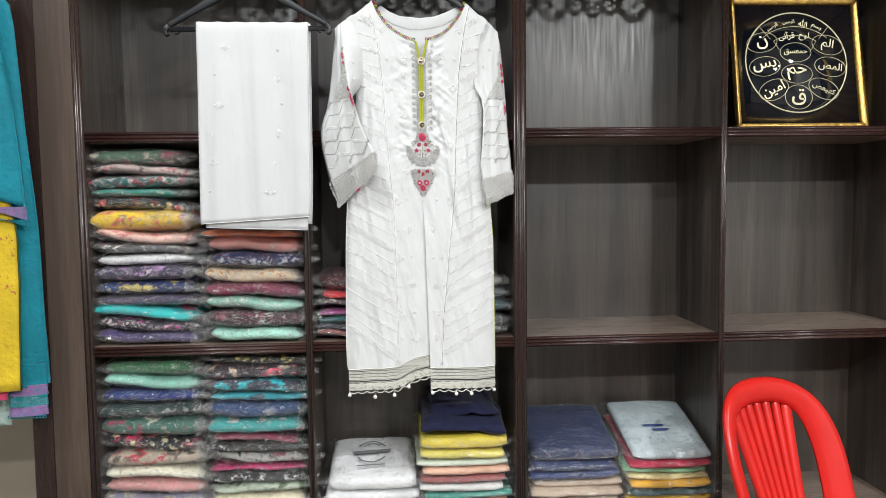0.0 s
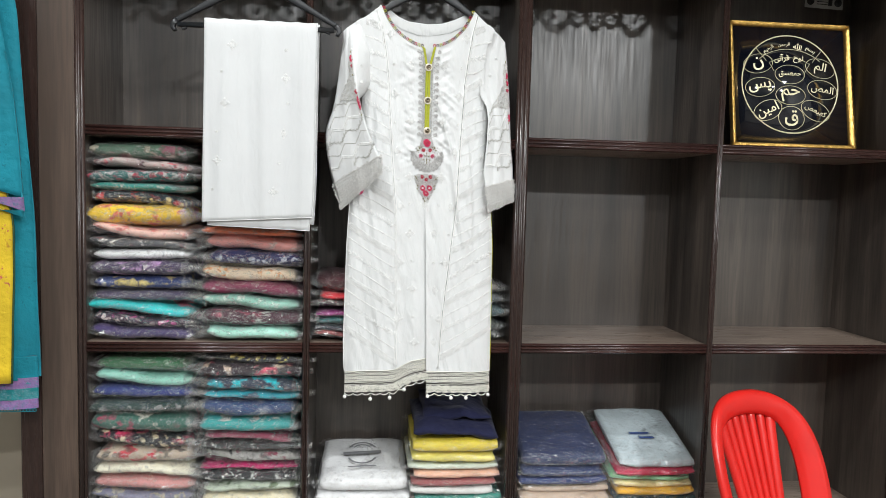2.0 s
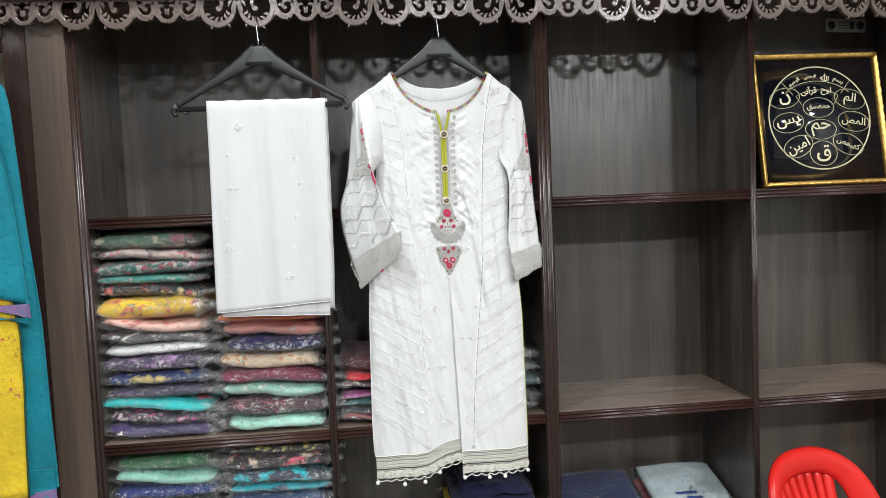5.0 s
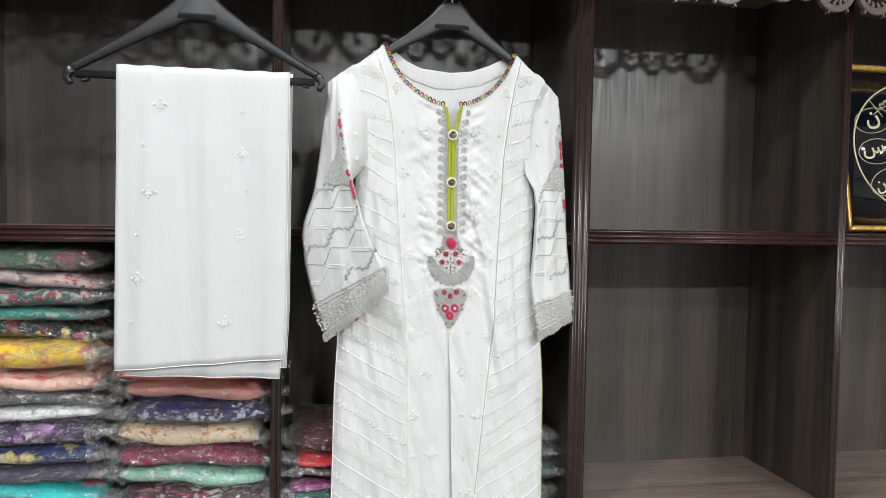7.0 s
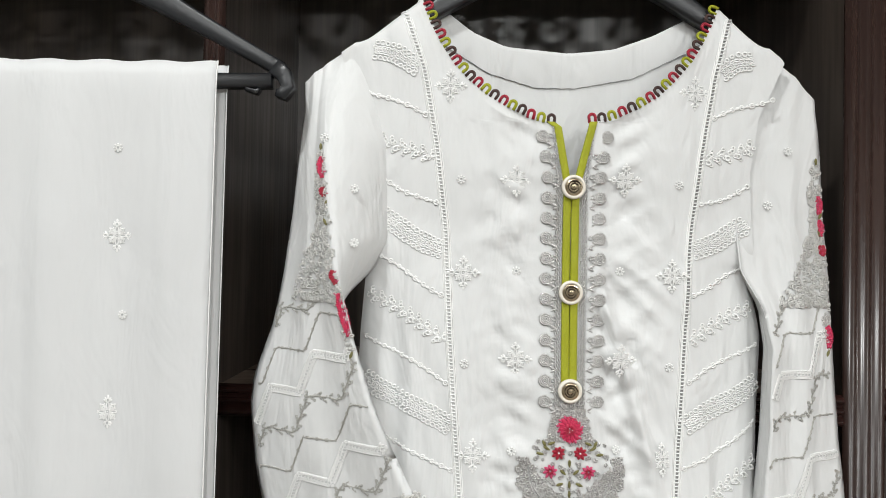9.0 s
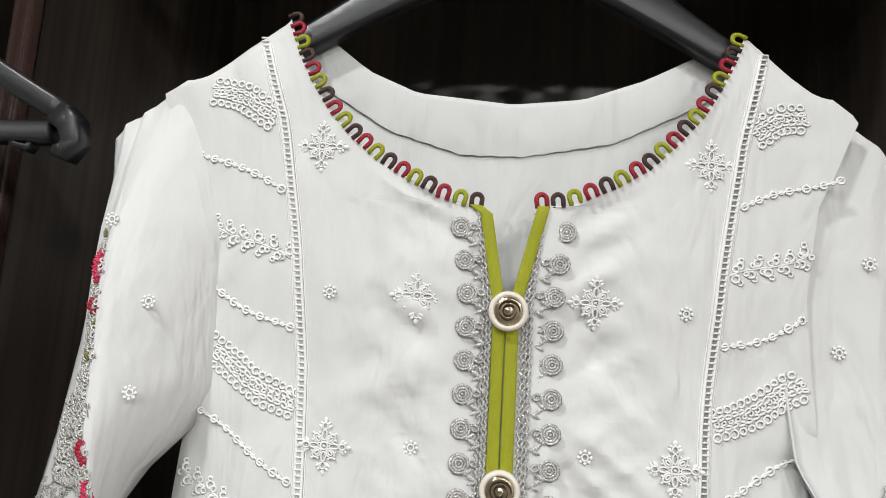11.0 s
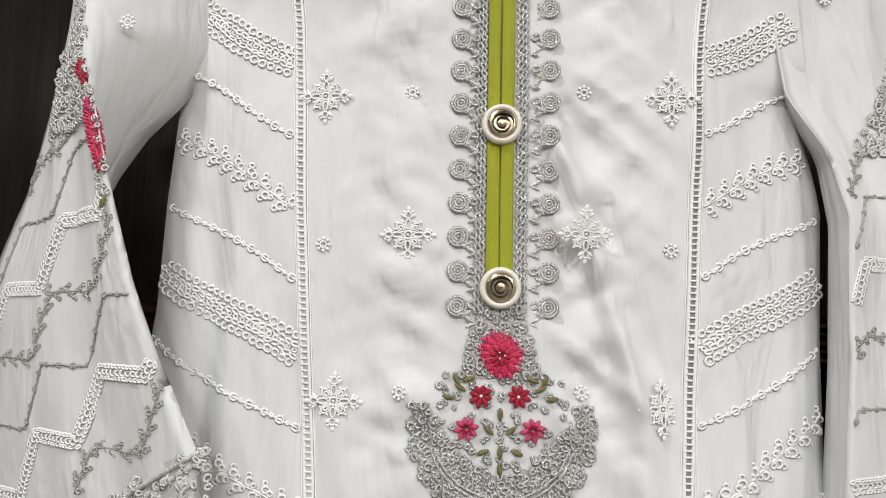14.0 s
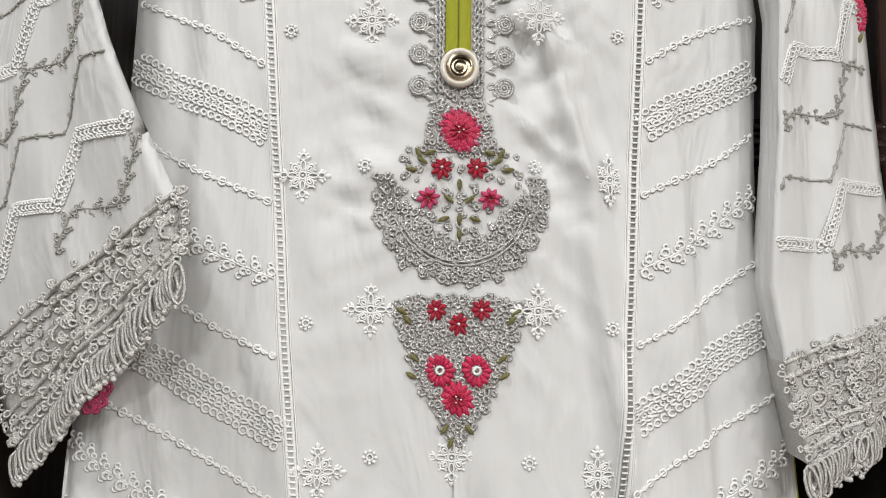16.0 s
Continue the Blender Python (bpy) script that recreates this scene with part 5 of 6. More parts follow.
def sleeve(outer, fold, under, ridge, slant, z_bot, sign):
    rings, front_y, shift = tube_surface(outer, fold, under, ridge, slant, 1.776 if sign < 0 else 1.774, z_bot)
    cut = 56 if sign < 0 else 57
    bm = bmesh.new()
    skin(bm, rings[:cut + 3], True, False)
    ob = part("sleeve", bm, COTTON, kurta)

    def grown(row, by):
        cx, cy = sum(p[0] for p in row) / len(row), sum(p[1] for p in row) / len(row)
        return [(cx + (p[0] - cx) * (1 + by * 6), p[1] - by * (0.35 if p[1] < cy else -0.2), p[2]) for p in row]
    bm = bmesh.new()
    skin(bm, [grown(r, 0.0015) for r in rings[cut:]], True, False)
    cuff = part("lace_cuff", bm, CUFF_BED, ob, "silver metallic lace cuff with a looped fringe")
    # raised cords, eyelets and fringe on the cuff
    rnd = random.Random(11 if sign < 0 else 12)
    bm, fr = bmesh.new(), bmesh.new()
    front_of = [grown(r, 0.0025)[:17] for r in rings]
    for i in (cut, cut + 1, cut + 5, cut + 6):
        sweep(bm, [Vector(p) + Vector((0, -0.0008, 0)) for p in front_of[i]], 0.0011, 5)
    for row, r in ((cut + 3, 0.0046), (cut + 1, 0.0015), (cut + 7, 0.0022)):
        pts = [Vector(p) for p in front_of[row]]
        total = sum((b - a).length for a, b in zip(pts, pts[1:]))
        count = max(4, int(total / (0.0118 if r > 0.0024 else 0.0055)))
        acc = [0.0]
        for a, b in zip(pts, pts[1:]):
            acc.append(acc[-1] + (b - a).length)
        for k in range(count):
            s = acc[-1] * (k + 0.5) / count
            c = [float(np.interp(s, acc, [p[j] for p in pts])) for j in range(3)]
            ring(bm, (c[0], c[1] - 0.0010, c[2] - (0.002 if r > 0.0024 else 0)), r, 0.0008, 0.7, rnd.uniform(0.3, 1.2), 10)
    for k in range(420):
        j = rnd.randrange(cut, 64)
        p = Vector(front_of[j][rnd.randrange(17)])
        ring(bm, (p.x + rnd.uniform(-0.003, 0.003), p.y - 0.0008, p.z + rnd.uniform(-0.003, 0.003)), rnd.uniform(0.0012, 0.0022), 0.0007, 0.7, rnd.uniform(0, 3), 6)
    pts = [Vector(p) for p in front_of[64]]
    for k in range(120):
        s = k / 119 * 15.99
        i = int(s)
        p = pts[i].lerp(pts[i + 1], s - i)
        drop = 0.012 + 0.006 * math.sin(k * 0.75) ** 2 + rnd.uniform(-0.003, 0.003)
        ring(fr, (p.x, p.y - 0.001 - 0.001 * (k % 3), p.z - drop * 0.40), drop * 0.46, 0.0008, 0.36, math.pi / 2 + rnd.uniform(-0.25, 0.25), 10)
        knot(fr, (p.x, p.y - 0.002, p.z - drop * 0.9), 0.0016)
    part("lace_stitching", bm, LACE_SILVER, ob)
    part("lace_edge", fr, LACE_SILVER, ob)

    def on(x, z):
        return front_y(x, z)
    return ob, on, shift


def zigzag(kind, outer, fold, on, shift, z, seed, phase, top, rise=0.032, flat=0.029, steep=0.012):
    """A stair-stepped line of stitching that climbs across a sleeve."""
    sgn = 1 if fold(1.5) > outer(1.5) else -1

    def unshift(x, q):
        zi = q
        for _ in range(4):
            zi = q - (shift(x, zi) - zi)
        return zi
    lo, hi = min(outer(1.48), fold(1.40)), max(outer(1.48), fold(1.40), outer(1.40))
    runs, pts = [], []
    for k in range(91):
        x = lo + (hi - lo) * k / 90
        n, u = divmod((x - lo) / (flat + steep) + phase, 1.0)
        climb = max(0.0, u * (flat + steep) - flat) / steep
        q = z + rise * (n + climb)
        zi = unshift(x, q)
        edge = min(sgn * (x - outer(zi)), sgn * (fold(zi) - x))
        if edge > 0.004 and 1.402 < zi < top:
            pts.append((x, q))
        elif pts:
            runs.append(pts)
            pts = []
    best = max(runs + [pts], key=len)
    if len(best) < 8:
        return None
    return vine(kind, best, lambda x, q: on(x, unshift(x, q)), seed, 0.62)


left, on_l, shift_l = sleeve(OUT_L, FOLD_L, UNDER_L, RIDGE_L, lambda x: (x + 0.175) * 0.92, 1.335, -1)
right_sleeve, on_r, shift_r = sleeve(OUT_R, FOLD_R, UNDER_R, RIDGE_R, lambda x: (x - 0.20) * 0.40, 1.316, 1)
STEPS = (("ladder", W_THREAD), ("blossom", G_THREAD), ("chain", G_THREAD))
for k in range(9):
    kind, m = STEPS[k % 3]
    for on_it, out, fold_, on_y, move, start, top in ((left, OUT_L, FOLD_L, on_l, shift_l, 1.565, 1.585), (right_sleeve, OUT_R, FOLD_R, on_r, shift_r, 1.585, 1.575)):
        bm = zigzag(kind, out, fold_, on_y, move, start - 0.0335 * k, k, 0.25 + 0.10 * k, top)
        if bm is not None:
            part("zigzag_stitching", bm, m, on_it)
bm = bmesh.new()
for k in range(16):
    ring(bm, (-0.150 - 0.0012 * (k % 8), -0.052, 1.352 - 0.0028 * (k // 2) + 0.002 * math.sin(k)), 0.0028, 0.0009, 0.7, k * 0.9)
part("pink_trim", bm, PINK, left, "pink crocheted trim inside the cuff")

# the rose and silver spray on each sleeve
rnd = random.Random(9)
for parent, on, line, reds in ((left, on_l, FOLD_L, ((1.676, 0.008, ROSE), (1.656, 0.003, CRIMSON), (1.590, 0.005, CRIMSON), (1.562, 0.016, ROSE))),
                               (right_sleeve, on_r, lambda z: OUT_R(z) - 0.001, ((1.656, 0.007, ROSE), (1.637, 0.006, ROSE), (1.618, 0.004, CRIMSON), (1.546, 0.009, ROSE)))):
    spread = -1
    bm = bmesh.new()
    for k in range(300):
        z = 1.572 + 0.10 * rnd.random() ** 1.9
        wide = max(0.006, 0.044 * (1 - (z - 1.572) / 0.075))
        x = line(z) - 0.006 - rnd.random() * wide
        if parent is left and x < OUT_L(z) + 0.003:
            continue
        ring(bm, (x, on(x, z) - 0.0010, z), rnd.uniform(0.0012, 0.0022), 0.0007, 0.7, rnd.uniform(0, 3), 6)
    for k in range(170):
        z = rnd.uniform(1.535, 1.690)
        x = line(z) - rnd.uniform(0.0005, 0.0085)
        ring(bm, (x, on(x, z) - 0.0008, z), rnd.uniform(0.0010, 0.0018), 0.0006, 0.7, rnd.uniform(0, 3), 6)
    part("silver_spray", bm, LACE_SILVER, parent)["kind"] = "stuff"
    for z, half, m in reds:
        def satin(b):
            zz = z - half
            while zz < z + half:
                x = line(zz) - 0.0035
                e = max(0.25, 1 - ((zz - z) / half) ** 2) ** 0.5
                for ang in (0.25, math.pi - 0.25, 0.9, math.pi - 0.9):
                    petal(b, (x, on(x, zz) - 0.0012, zz), ang + rnd.uniform(-0.15, 0.15), 0.0002, 0.0044 * e, 0.0022, 0.0007)
                zz += 0.0017
        ob = silk("silk_blossom", m, satin, "", parent)

        def tips(b):
            for q in range(int(1600 * half)):
                zz = z + rnd.uniform(-0.95, 0.95) * half
                x = line(zz) - 0.0035 + rnd.uniform(-0.0026, 0.0026)
                petal(b, (x, on(x, zz) - 0.0019, zz), rnd.uniform(0, 6.28), 0.0, 0.0024, 0.0010, 0.0005)
        silk("petal_tips", PINK if m is not PINK else CRIMSON, tips, "", parent)
    silk("silk_leaves", LEAF, lambda b: [petal(b, (line(z) - 0.004, on(line(z) - 0.004, z) - 0.0015, z), a, 0, 0.006, 0.0025, 0.0013) for z, a in ((1.535, 4.4), (1.630, 2.0), (1.645, 1.2), (1.690, 1.6))], "", parent)

# sparse white blossoms near the shoulder
for parent, on, pts in ((left, on_l, ((-0.155, 1.735), (-0.185, 1.700), (-0.160, 1.660), (-0.158, 1.617))), (right_sleeve, on_r, ((0.195, 1.70), (0.180, 1.655)))):
    for x, z in pts:
        piece("embroidered_dot", DOT, Matrix.Translation((x, on(x, z) - 0.001 if parent is right_sleeve else on_l(min(x, FOLD_L(z)), z) + 0.5 * max(0, x - FOLD_L(z)) - 0.001, z)), parent)


# ---- lace hem with pearls ----
def lace(right):
    hem = HEM_R if right else HEM_L
    x0, x1 = (MIDDLE_X(0.85) + 0.001, 0.205) if right else (-0.191, MIDDLE_X(0.85) + 0.004)
    bm = bmesh.new()

    def put(x, h, r, t=0.0008, sq=1.0, turn=0.0, seg=9):
        z = hem(x) + h
        ring(bm, (x, front(x, max(z, 0.84), right) - 0.0006, z), r, t, sq, turn, seg)

    def cord(h, r, wave=0.0, pitch=0.012):
        n = int((x1 - x0) / 0.0025)
        sweep(bm, [(x, front(x, max(hem(x) + h, 0.84), right) - 0.0005, hem(x) + h + wave * abs(math.sin(math.pi * (x - x0) / pitch))) for x in [x0 + (x1 - x0) * k / n for k in range(n + 1)]], r, 4)
    for h, r in ((0.0600, 0.0010), (0.0560, 0.0006), (0.0450, 0.0007), (0.0395, 0.0007), (0.0290, 0.0007), (0.0245, 0.0006)):
        cord(h, r)
    for low, high in ((0.0560, 0.0600), (0.0450, 0.0555), (0.0290, 0.0395), (0.0130, 0.0245)):
        n = int((x1 - x0) / 0.0021)
        for shift in (0, 1):
            pts = []
            for k in range(n + 1):
                x, h = x0 + (x1 - x0) * k / n, high if (k + shift) % 2 else low
                pts.append((x, front(x, max(hem(x) + h, 0.84), right) - 0.0001, hem(x) + h))
            sweep(bm, pts, 0.00034, 3)
    cord(0.0, 0.0012, -0.006 + 0.0, 0.024)
    cord(0.004, 0.0009, 0.010, 0.024)
    cord(0.002, 0.0009, 0.020, 0.024)
    n = int((x1 - x0) / 0.006)
    for k in range(n):
        x = x0 + (x1 - x0) * (k + 0.5) / n
        put(x, 0.0505, 0.0024, 0.0009, 0.9)
        put(x, 0.0422, 0.0018, 0.0010)
        put(x, 0.0342, 0.0026, 0.0009)
        put(x + 0.002, 0.0342, 0.0014, 0.0009)
        put(x, 0.0180, 0.0024, 0.0009, 0.8, k)
        put(x + 0.003, 0.0120, 0.0020, 0.0009, 0.8, k)
        put(x, 0.0055, 0.0020, 0.0008)
    n = int((x1 - x0) / 0.024)
    for k in range(n + 1):
        x = x0 + (x1 - x0) * (k + 0.5) / (n + 1)
        for r in (0.0105, 0.0075, 0.0040):
            put(x, 0.012, r, 0.0009, 0.9, 0, 14)
    return bm


for right in (False, True):
    part("lace_hem", lace(right), LACE_THREAD, kurta, "ivory openwork lace border with scalloped edge")
for x, z in ((-0.190, 0.784), (-0.121, 0.782), (-0.069, 0.787), (-0.031, 0.810), (0.033, 0.792), (0.097, 0.787), (0.138, 0.786), (0.202, 0.789)):
    bm = bmesh.new()
    bmesh.ops.create_uvsphere(bm, u_segments=14, v_segments=9, radius=0.0052, matrix=Matrix.Translation((x, front(x, 0.84) - 0.001, z)))
    sweep(bm, [(x, front(x, 0.84) - 0.001, z + 0.004), (x, front(x, 0.84) - 0.001, z + 0.011)], 0.0007, 4)
    part("pearl_drop", bm, PEARL, kurta, "small white pearl bead")
# piping down the side slits
for side, c in ((SIDE_L, W_THREAD), (SIDE_R, LIME)):
    bm = sweep(bmesh.new(), [(side(z), -0.0135, z) for z in [0.86 + 0.025 * k for k in range(19)]], 0.0011, 5)
    part("side_piping", bm, c, kurta)

# ---- the scarf ----
dupatta = thing("dupatta", (-0.41, -0.05, 1.25), "sheer white embroidered scarf folded over a black hanger", "scarf")
DL = curve_of((1.24, -0.557), (1.757, -0.551))
DR = curve_of((1.24, -0.280), (1.35, -0.275), (1.757, -0.272))


def scarf_y(x, z):
    k = min(1.0, (1.77 - z) / 0.15)
    return -0.060 - k * (0.0035 * math.sin(x * 62 + 1.0) + 0.003 * noise.noise(Vector((x * 34, 5, z * 2.2))) + 0.0016 * noise.noise(Vector((x * 80, 9, z * 4))))


for n, (dx0, dx1, y_off, bottom, tilt) in enumerate(((0.0, 0.0, 0.0, 1.252, 0.004), (0.012, -0.006, 0.007, 1.243, -0.010), (0.004, 0.004, 0.014, 1.262, -0.012), (0.02, -0.004, 0.021, 1.30, -0.03))):
    bm = bmesh.new()
    rings = []
    for j in range(45):
        s = j / 44
        row = []
        for k in range(45):
            u = k / 44
            z0 = bottom + tilt * u + (0.012 * u if n == 0 else 0)
            z = 1.7605 + (z0 - 1.7605) * s
            x = (DL(z) + dx0) + (DR(z) + dx1 - DL(z) - dx0) * u
            y = scarf_y(x, z) + y_off
            if s < 0.03:
                y += 0.003 * (1 - s / 0.03)
            row.append((x, y, z + 0.0008 * math.sin(u * 40) * (s < 0.05)))
        rings.append(row)
    skin(bm, rings, False)
    lay = part("scarf_layer", bm, CHIFFON, dupatta)
    mod = lay.modifiers.new("thickness", "SOLIDIFY")
    mod.thickness = 0.0012
    bm = bmesh.new()
    sweep(bm, [Vector(p) + Vector((0, -0.0008, 0)) for p in rings[-1]], 0.0009, 4)
    sweep(bm, [Vector(r[-1]) + Vector((0, -0.0006, 0)) for r in rings], 0.0006, 4)
    part("rolled_edge", bm, W_THREAD, dupatta)
for x, z in ((-0.482, 1.697), (-0.350, 1.620), (-0.354, 1.480), (-0.518, 1.407), (-0.378, 1.332), (-0.500, 1.552)):
    piece("embroidered_flower", FLOWER, slope_pose(x, z, scarf_y) @ Matrix.Diagonal((0.95, 1, 0.95, 1)), dupatta)
for x, z in ((-0.482, 1.697), (-0.350, 1.620), (-0.354, 1.480), (-0.518, 1.407), (-0.378, 1.332), (-0.500, 1.552)):
    piece("embroidered_flower", FLOWER, slope_pose(x - 0.015, z - 0.017, lambda u, v: scarf_y(u, v) + 0.0045), dupatta)
for x, z in ((-0.344, 1.557), (-0.365, 1.405), (-0.350, 1.69), (-0.508, 1.630), (-0.520, 1.480), (-0.530, 1.335)):
    piece("embroidered_dot", DOT, slope_pose(x, z, scarf_y), dupatta)


# ---- hangers ----
def hanger(cx, y, top, head_z, end_l, end_r, bar, hook_x):
    ob = thing("clothes_hanger", (cx, y, end_l[1]), "black moulded plastic clothes hanger with a steel hook", "hanger", "hangers on the cornice")
    bm = bmesh.new()
    for ex, ez in (end_l, end_r):
        d = 1 if ex > cx else -1
        span = abs(ex - cx)
        n = 20
        pts, ws = [], []
        for k in range(n + 1):
            s = k / n
            x = cx + d * span * s
            fall = head_z - 0.010 - (head_z - 0.010 - ez - 0.006) * (s ** 0.93 if s > 0.1 else s * 1.0)
            pts.append((x, fall))
            ws.append(0.034 * (1 - s) ** 2.2 + 0.012)
        ribbon(bm, pts, ws, y - 0.0055, y + 0.0055)
        ribbon(bm, [(x, z - w * 0.12) for (x, z), w in zip(pts, ws)], [w * 0.45 for w in ws], y - 0.004, y + 0.007)
        ribbon(bm, [(ex - d * 0.006, ez + 0.008), (ex + d * 0.002, ez + 0.002), (ex + d * 0.005, ez - 0.008), (ex + d * 0.001, ez - 0.014), (ex - d * 0.004, ez - 0.013)], [0.014, 0.013, 0.011, 0.010, 0.006], y - 0.006, y + 0.006)
        if bar:
            ribbon(bm, [(ex - d * 0.028, ez - 0.001), (ex - d * 0.028, ez - 0.010), (ex - d * 0.020, ez - 0.012), (ex - d * 0.018, ez - 0.009)], [0.004, 0.004, 0.004, 0.003], y - 0.004, y + 0.004)
    ribbon(bm, [(cx, head_z + 0.004), (cx, head_z), (cx, head_z - 0.010), (cx, head_z - 0.020), (cx, head_z - 0.032), (cx, head_z - 0.042)], [0.022, 0.036, 0.046, 0.058, 0.078, 0.084], y - 0.0057, y + 0.0057)
    if bar:
        zb = (end_l[1] + end_r[1]) / 2 + 0.006
        ribbon(bm, [(end_l[0] + 0.008, end_l[1] - 0.001), (end_r[0] - 0.008, end_r[1] - 0.003)], 0.011, y - 0.006, y + 0.006)
    part("hanger_body", bm, PLASTIC_BLACK, ob)
    pts = [(cx, y, head_z - 0.004), (cx + 0.001, y, head_z + 0.015), (cx - 0.001, y, 1.935), (cx - 0.002, y + 0.002, 1.950), (cx - 0.003, y + 0.010, 1.962), (cx - 0.003, y + 0.022, 1.966), (cx - 0.003, y + 0.032, 1.960), (cx - 0.003, y + 0.036, 1.950)]
    part("steel_hook", sweep(bmesh.new(), pts, 0.0015, 6), STEEL, ob, "bent steel wire hook")


hanger(-0.424, -0.050, 1.975, 1.884, (-0.625, 1.744), (-0.222, 1.750), True, -0.424)
hanger(0.012, -0.032, 1.975, 1.898, (-0.140, 1.782), (0.160, 1.778), False, 0.012)


# ---- red chair ----
def chair():
    origin = Vector((0.99, -0.430, 0))
    turn = Matrix.Translation(origin) @ pose(0, 0, 0, 0, 0, 19)
    ob = thing("plastic_chair", origin, "bright red moulded plastic chair with slatted backrest", "chair")

    def put(name, bm):
        bmesh.ops.transform(bm, matrix=turn, verts=bm.verts)
        return part(name, bm, RED, ob)

    def back(u, z):
        lean = 0.150 + 0.150 * (z - 0.43) / 0.40
        return Vector((u, lean + 0.045 * (1 - (u / 0.19) ** 2), z))
    arch = [(-0.165, 0.42), (-0.178, 0.52), (-0.186, 0.62), (-0.185, 0.70), (-0.172, 0.77), (-0.145, 0.822), (-0.105, 0.853), (-0.055, 0.869), (0, 0.873)]
    arch = [(u, 0.42 + (z - 0.42) * 0.893) for u, z in arch]
    arch = arch + [(-u, z) for u, z in arch[-2::-1]]
    pts = []
    n = len(arch)
    for i in range(n - 1):
        p0, p1, p2, p3 = (Vector(arch[min(max(j, 0), n - 1)]) for j in (i - 1, i, i + 1, i + 2))
        for k in range(5):
            t = k / 5
            q = 0.5 * ((2 * p1) + (p2 - p0) * t + (2 * p0 - 5 * p1 + 4 * p2 - p3) * t * t + (3 * p1 - p0 - 3 * p2 + p3) * t ** 3)
            pts.append((q.x, q.y))
    pts.append(arch[-1])
    rings = []
    for i, (u, z) in enumerate(pts):
        a, b = pts[max(i - 1, 0)], pts[min(i + 1, len(pts) - 1)]
        d = Vector((b[0] - a[0], 0, b[1] - a[1])).normalized()
        inward = Vector((d.z, 0, -d.x))
        row = []
        for s, dy in ((0, -0.006), (0.25, -0.013), (0.75, -0.010), (1.0, -0.002), (1.0, 0.004), (0.5, 0.006), (0.0, 0.012), (-0.05, 0.006)):
            q = Vector((u, 0, z)) + inward * 0.060 * s
            c = back(q.x, q.z)
            row.append((q.x, c.y - 0.02 + dy + 0.014 * s, q.z))
        rings.append(row)
    bm = bmesh.new()
    skin(bm, rings)
    put("backrest_frame", bm)
    for k in range(7):
        f = (k - 3) / 3
        bm = bmesh.new()
        rings = []
        for j in range(15):
            z = 0.44 + (0.781 - 0.012 * f * f - 0.44) * j / 14
            u = f * (0.052 + 0.042 * (j / 14) ** 1.2)
            w = 0.0075 + 0.0045 * j / 14 + (0.004 if abs(f) > 0.9 else 0)
            c = back(u, z)
            rings.append([(u - w, c.y + 0.004, z), (u - w * 0.6, c.y - 0.005, z), (u + w * 0.6, c.y - 0.005, z), (u + w, c.y + 0.004, z), (u + w, c.y + 0.009, z), (u - w, c.y + 0.009, z)])
        skin(bm, rings)
        put("backrest_slat", bm)
    bm = bmesh.new()
    rings = []
    for j in range(13):
        y = -0.21 + 0.42 * j / 12
        wide = 0.20 - 0.03 * (j / 12)
        z = 0.425 + (0.012 if j == 0 else 0.02) - 0.014 * math.sin(math.pi * j / 12)
        top = [(wide * (2 * k / 12 - 1), y, z - 0.008 * (1 - (2 * k / 12 - 1) ** 2)) for k in range(13)]
        rings.append(top + [(wide, y, z - 0.03), (-wide, y, z - 0.03)])
    skin(bm, rings)
    put("seat", bm)
    for sx in (-1, 1):
        for sy in (-1, 1):
            bm = bmesh.new()
            x0, y0, x1, y1 = sx * 0.165, sy * 0.17, sx * 0.215, sy * 0.225
            rings = []
            for j in range(5):
                s = j / 4
                x, y, z, w = x0 + (x1 - x0) * s, y0 + (y1 - y0) * s, 0.42 * (1 - s), 0.030 - 0.008 * s
                rings.append([(x - w, y - w, z), (x + w, y - w, z), (x + w, y + w, z), (x - w, y + w, z)])
            skin(bm, rings)
            bmesh.ops.bevel(bm, geom=[e for e in bm.edges], offset=0.003, segments=1, affect="EDGES")
            put("leg", bm)
    return ob


chair()


# ---- framed calligraphy ----
GLASS_BLACK = plain("black_velvet_under_glass", (0.006, 0.008, 0.014), 0.06, var=0.2, scale=8, bump=0.0, spec=0.8)
GILT_INK = plain("pale_gold_ink", (0.62, 0.56, 0.36), 0.4, 0.3)


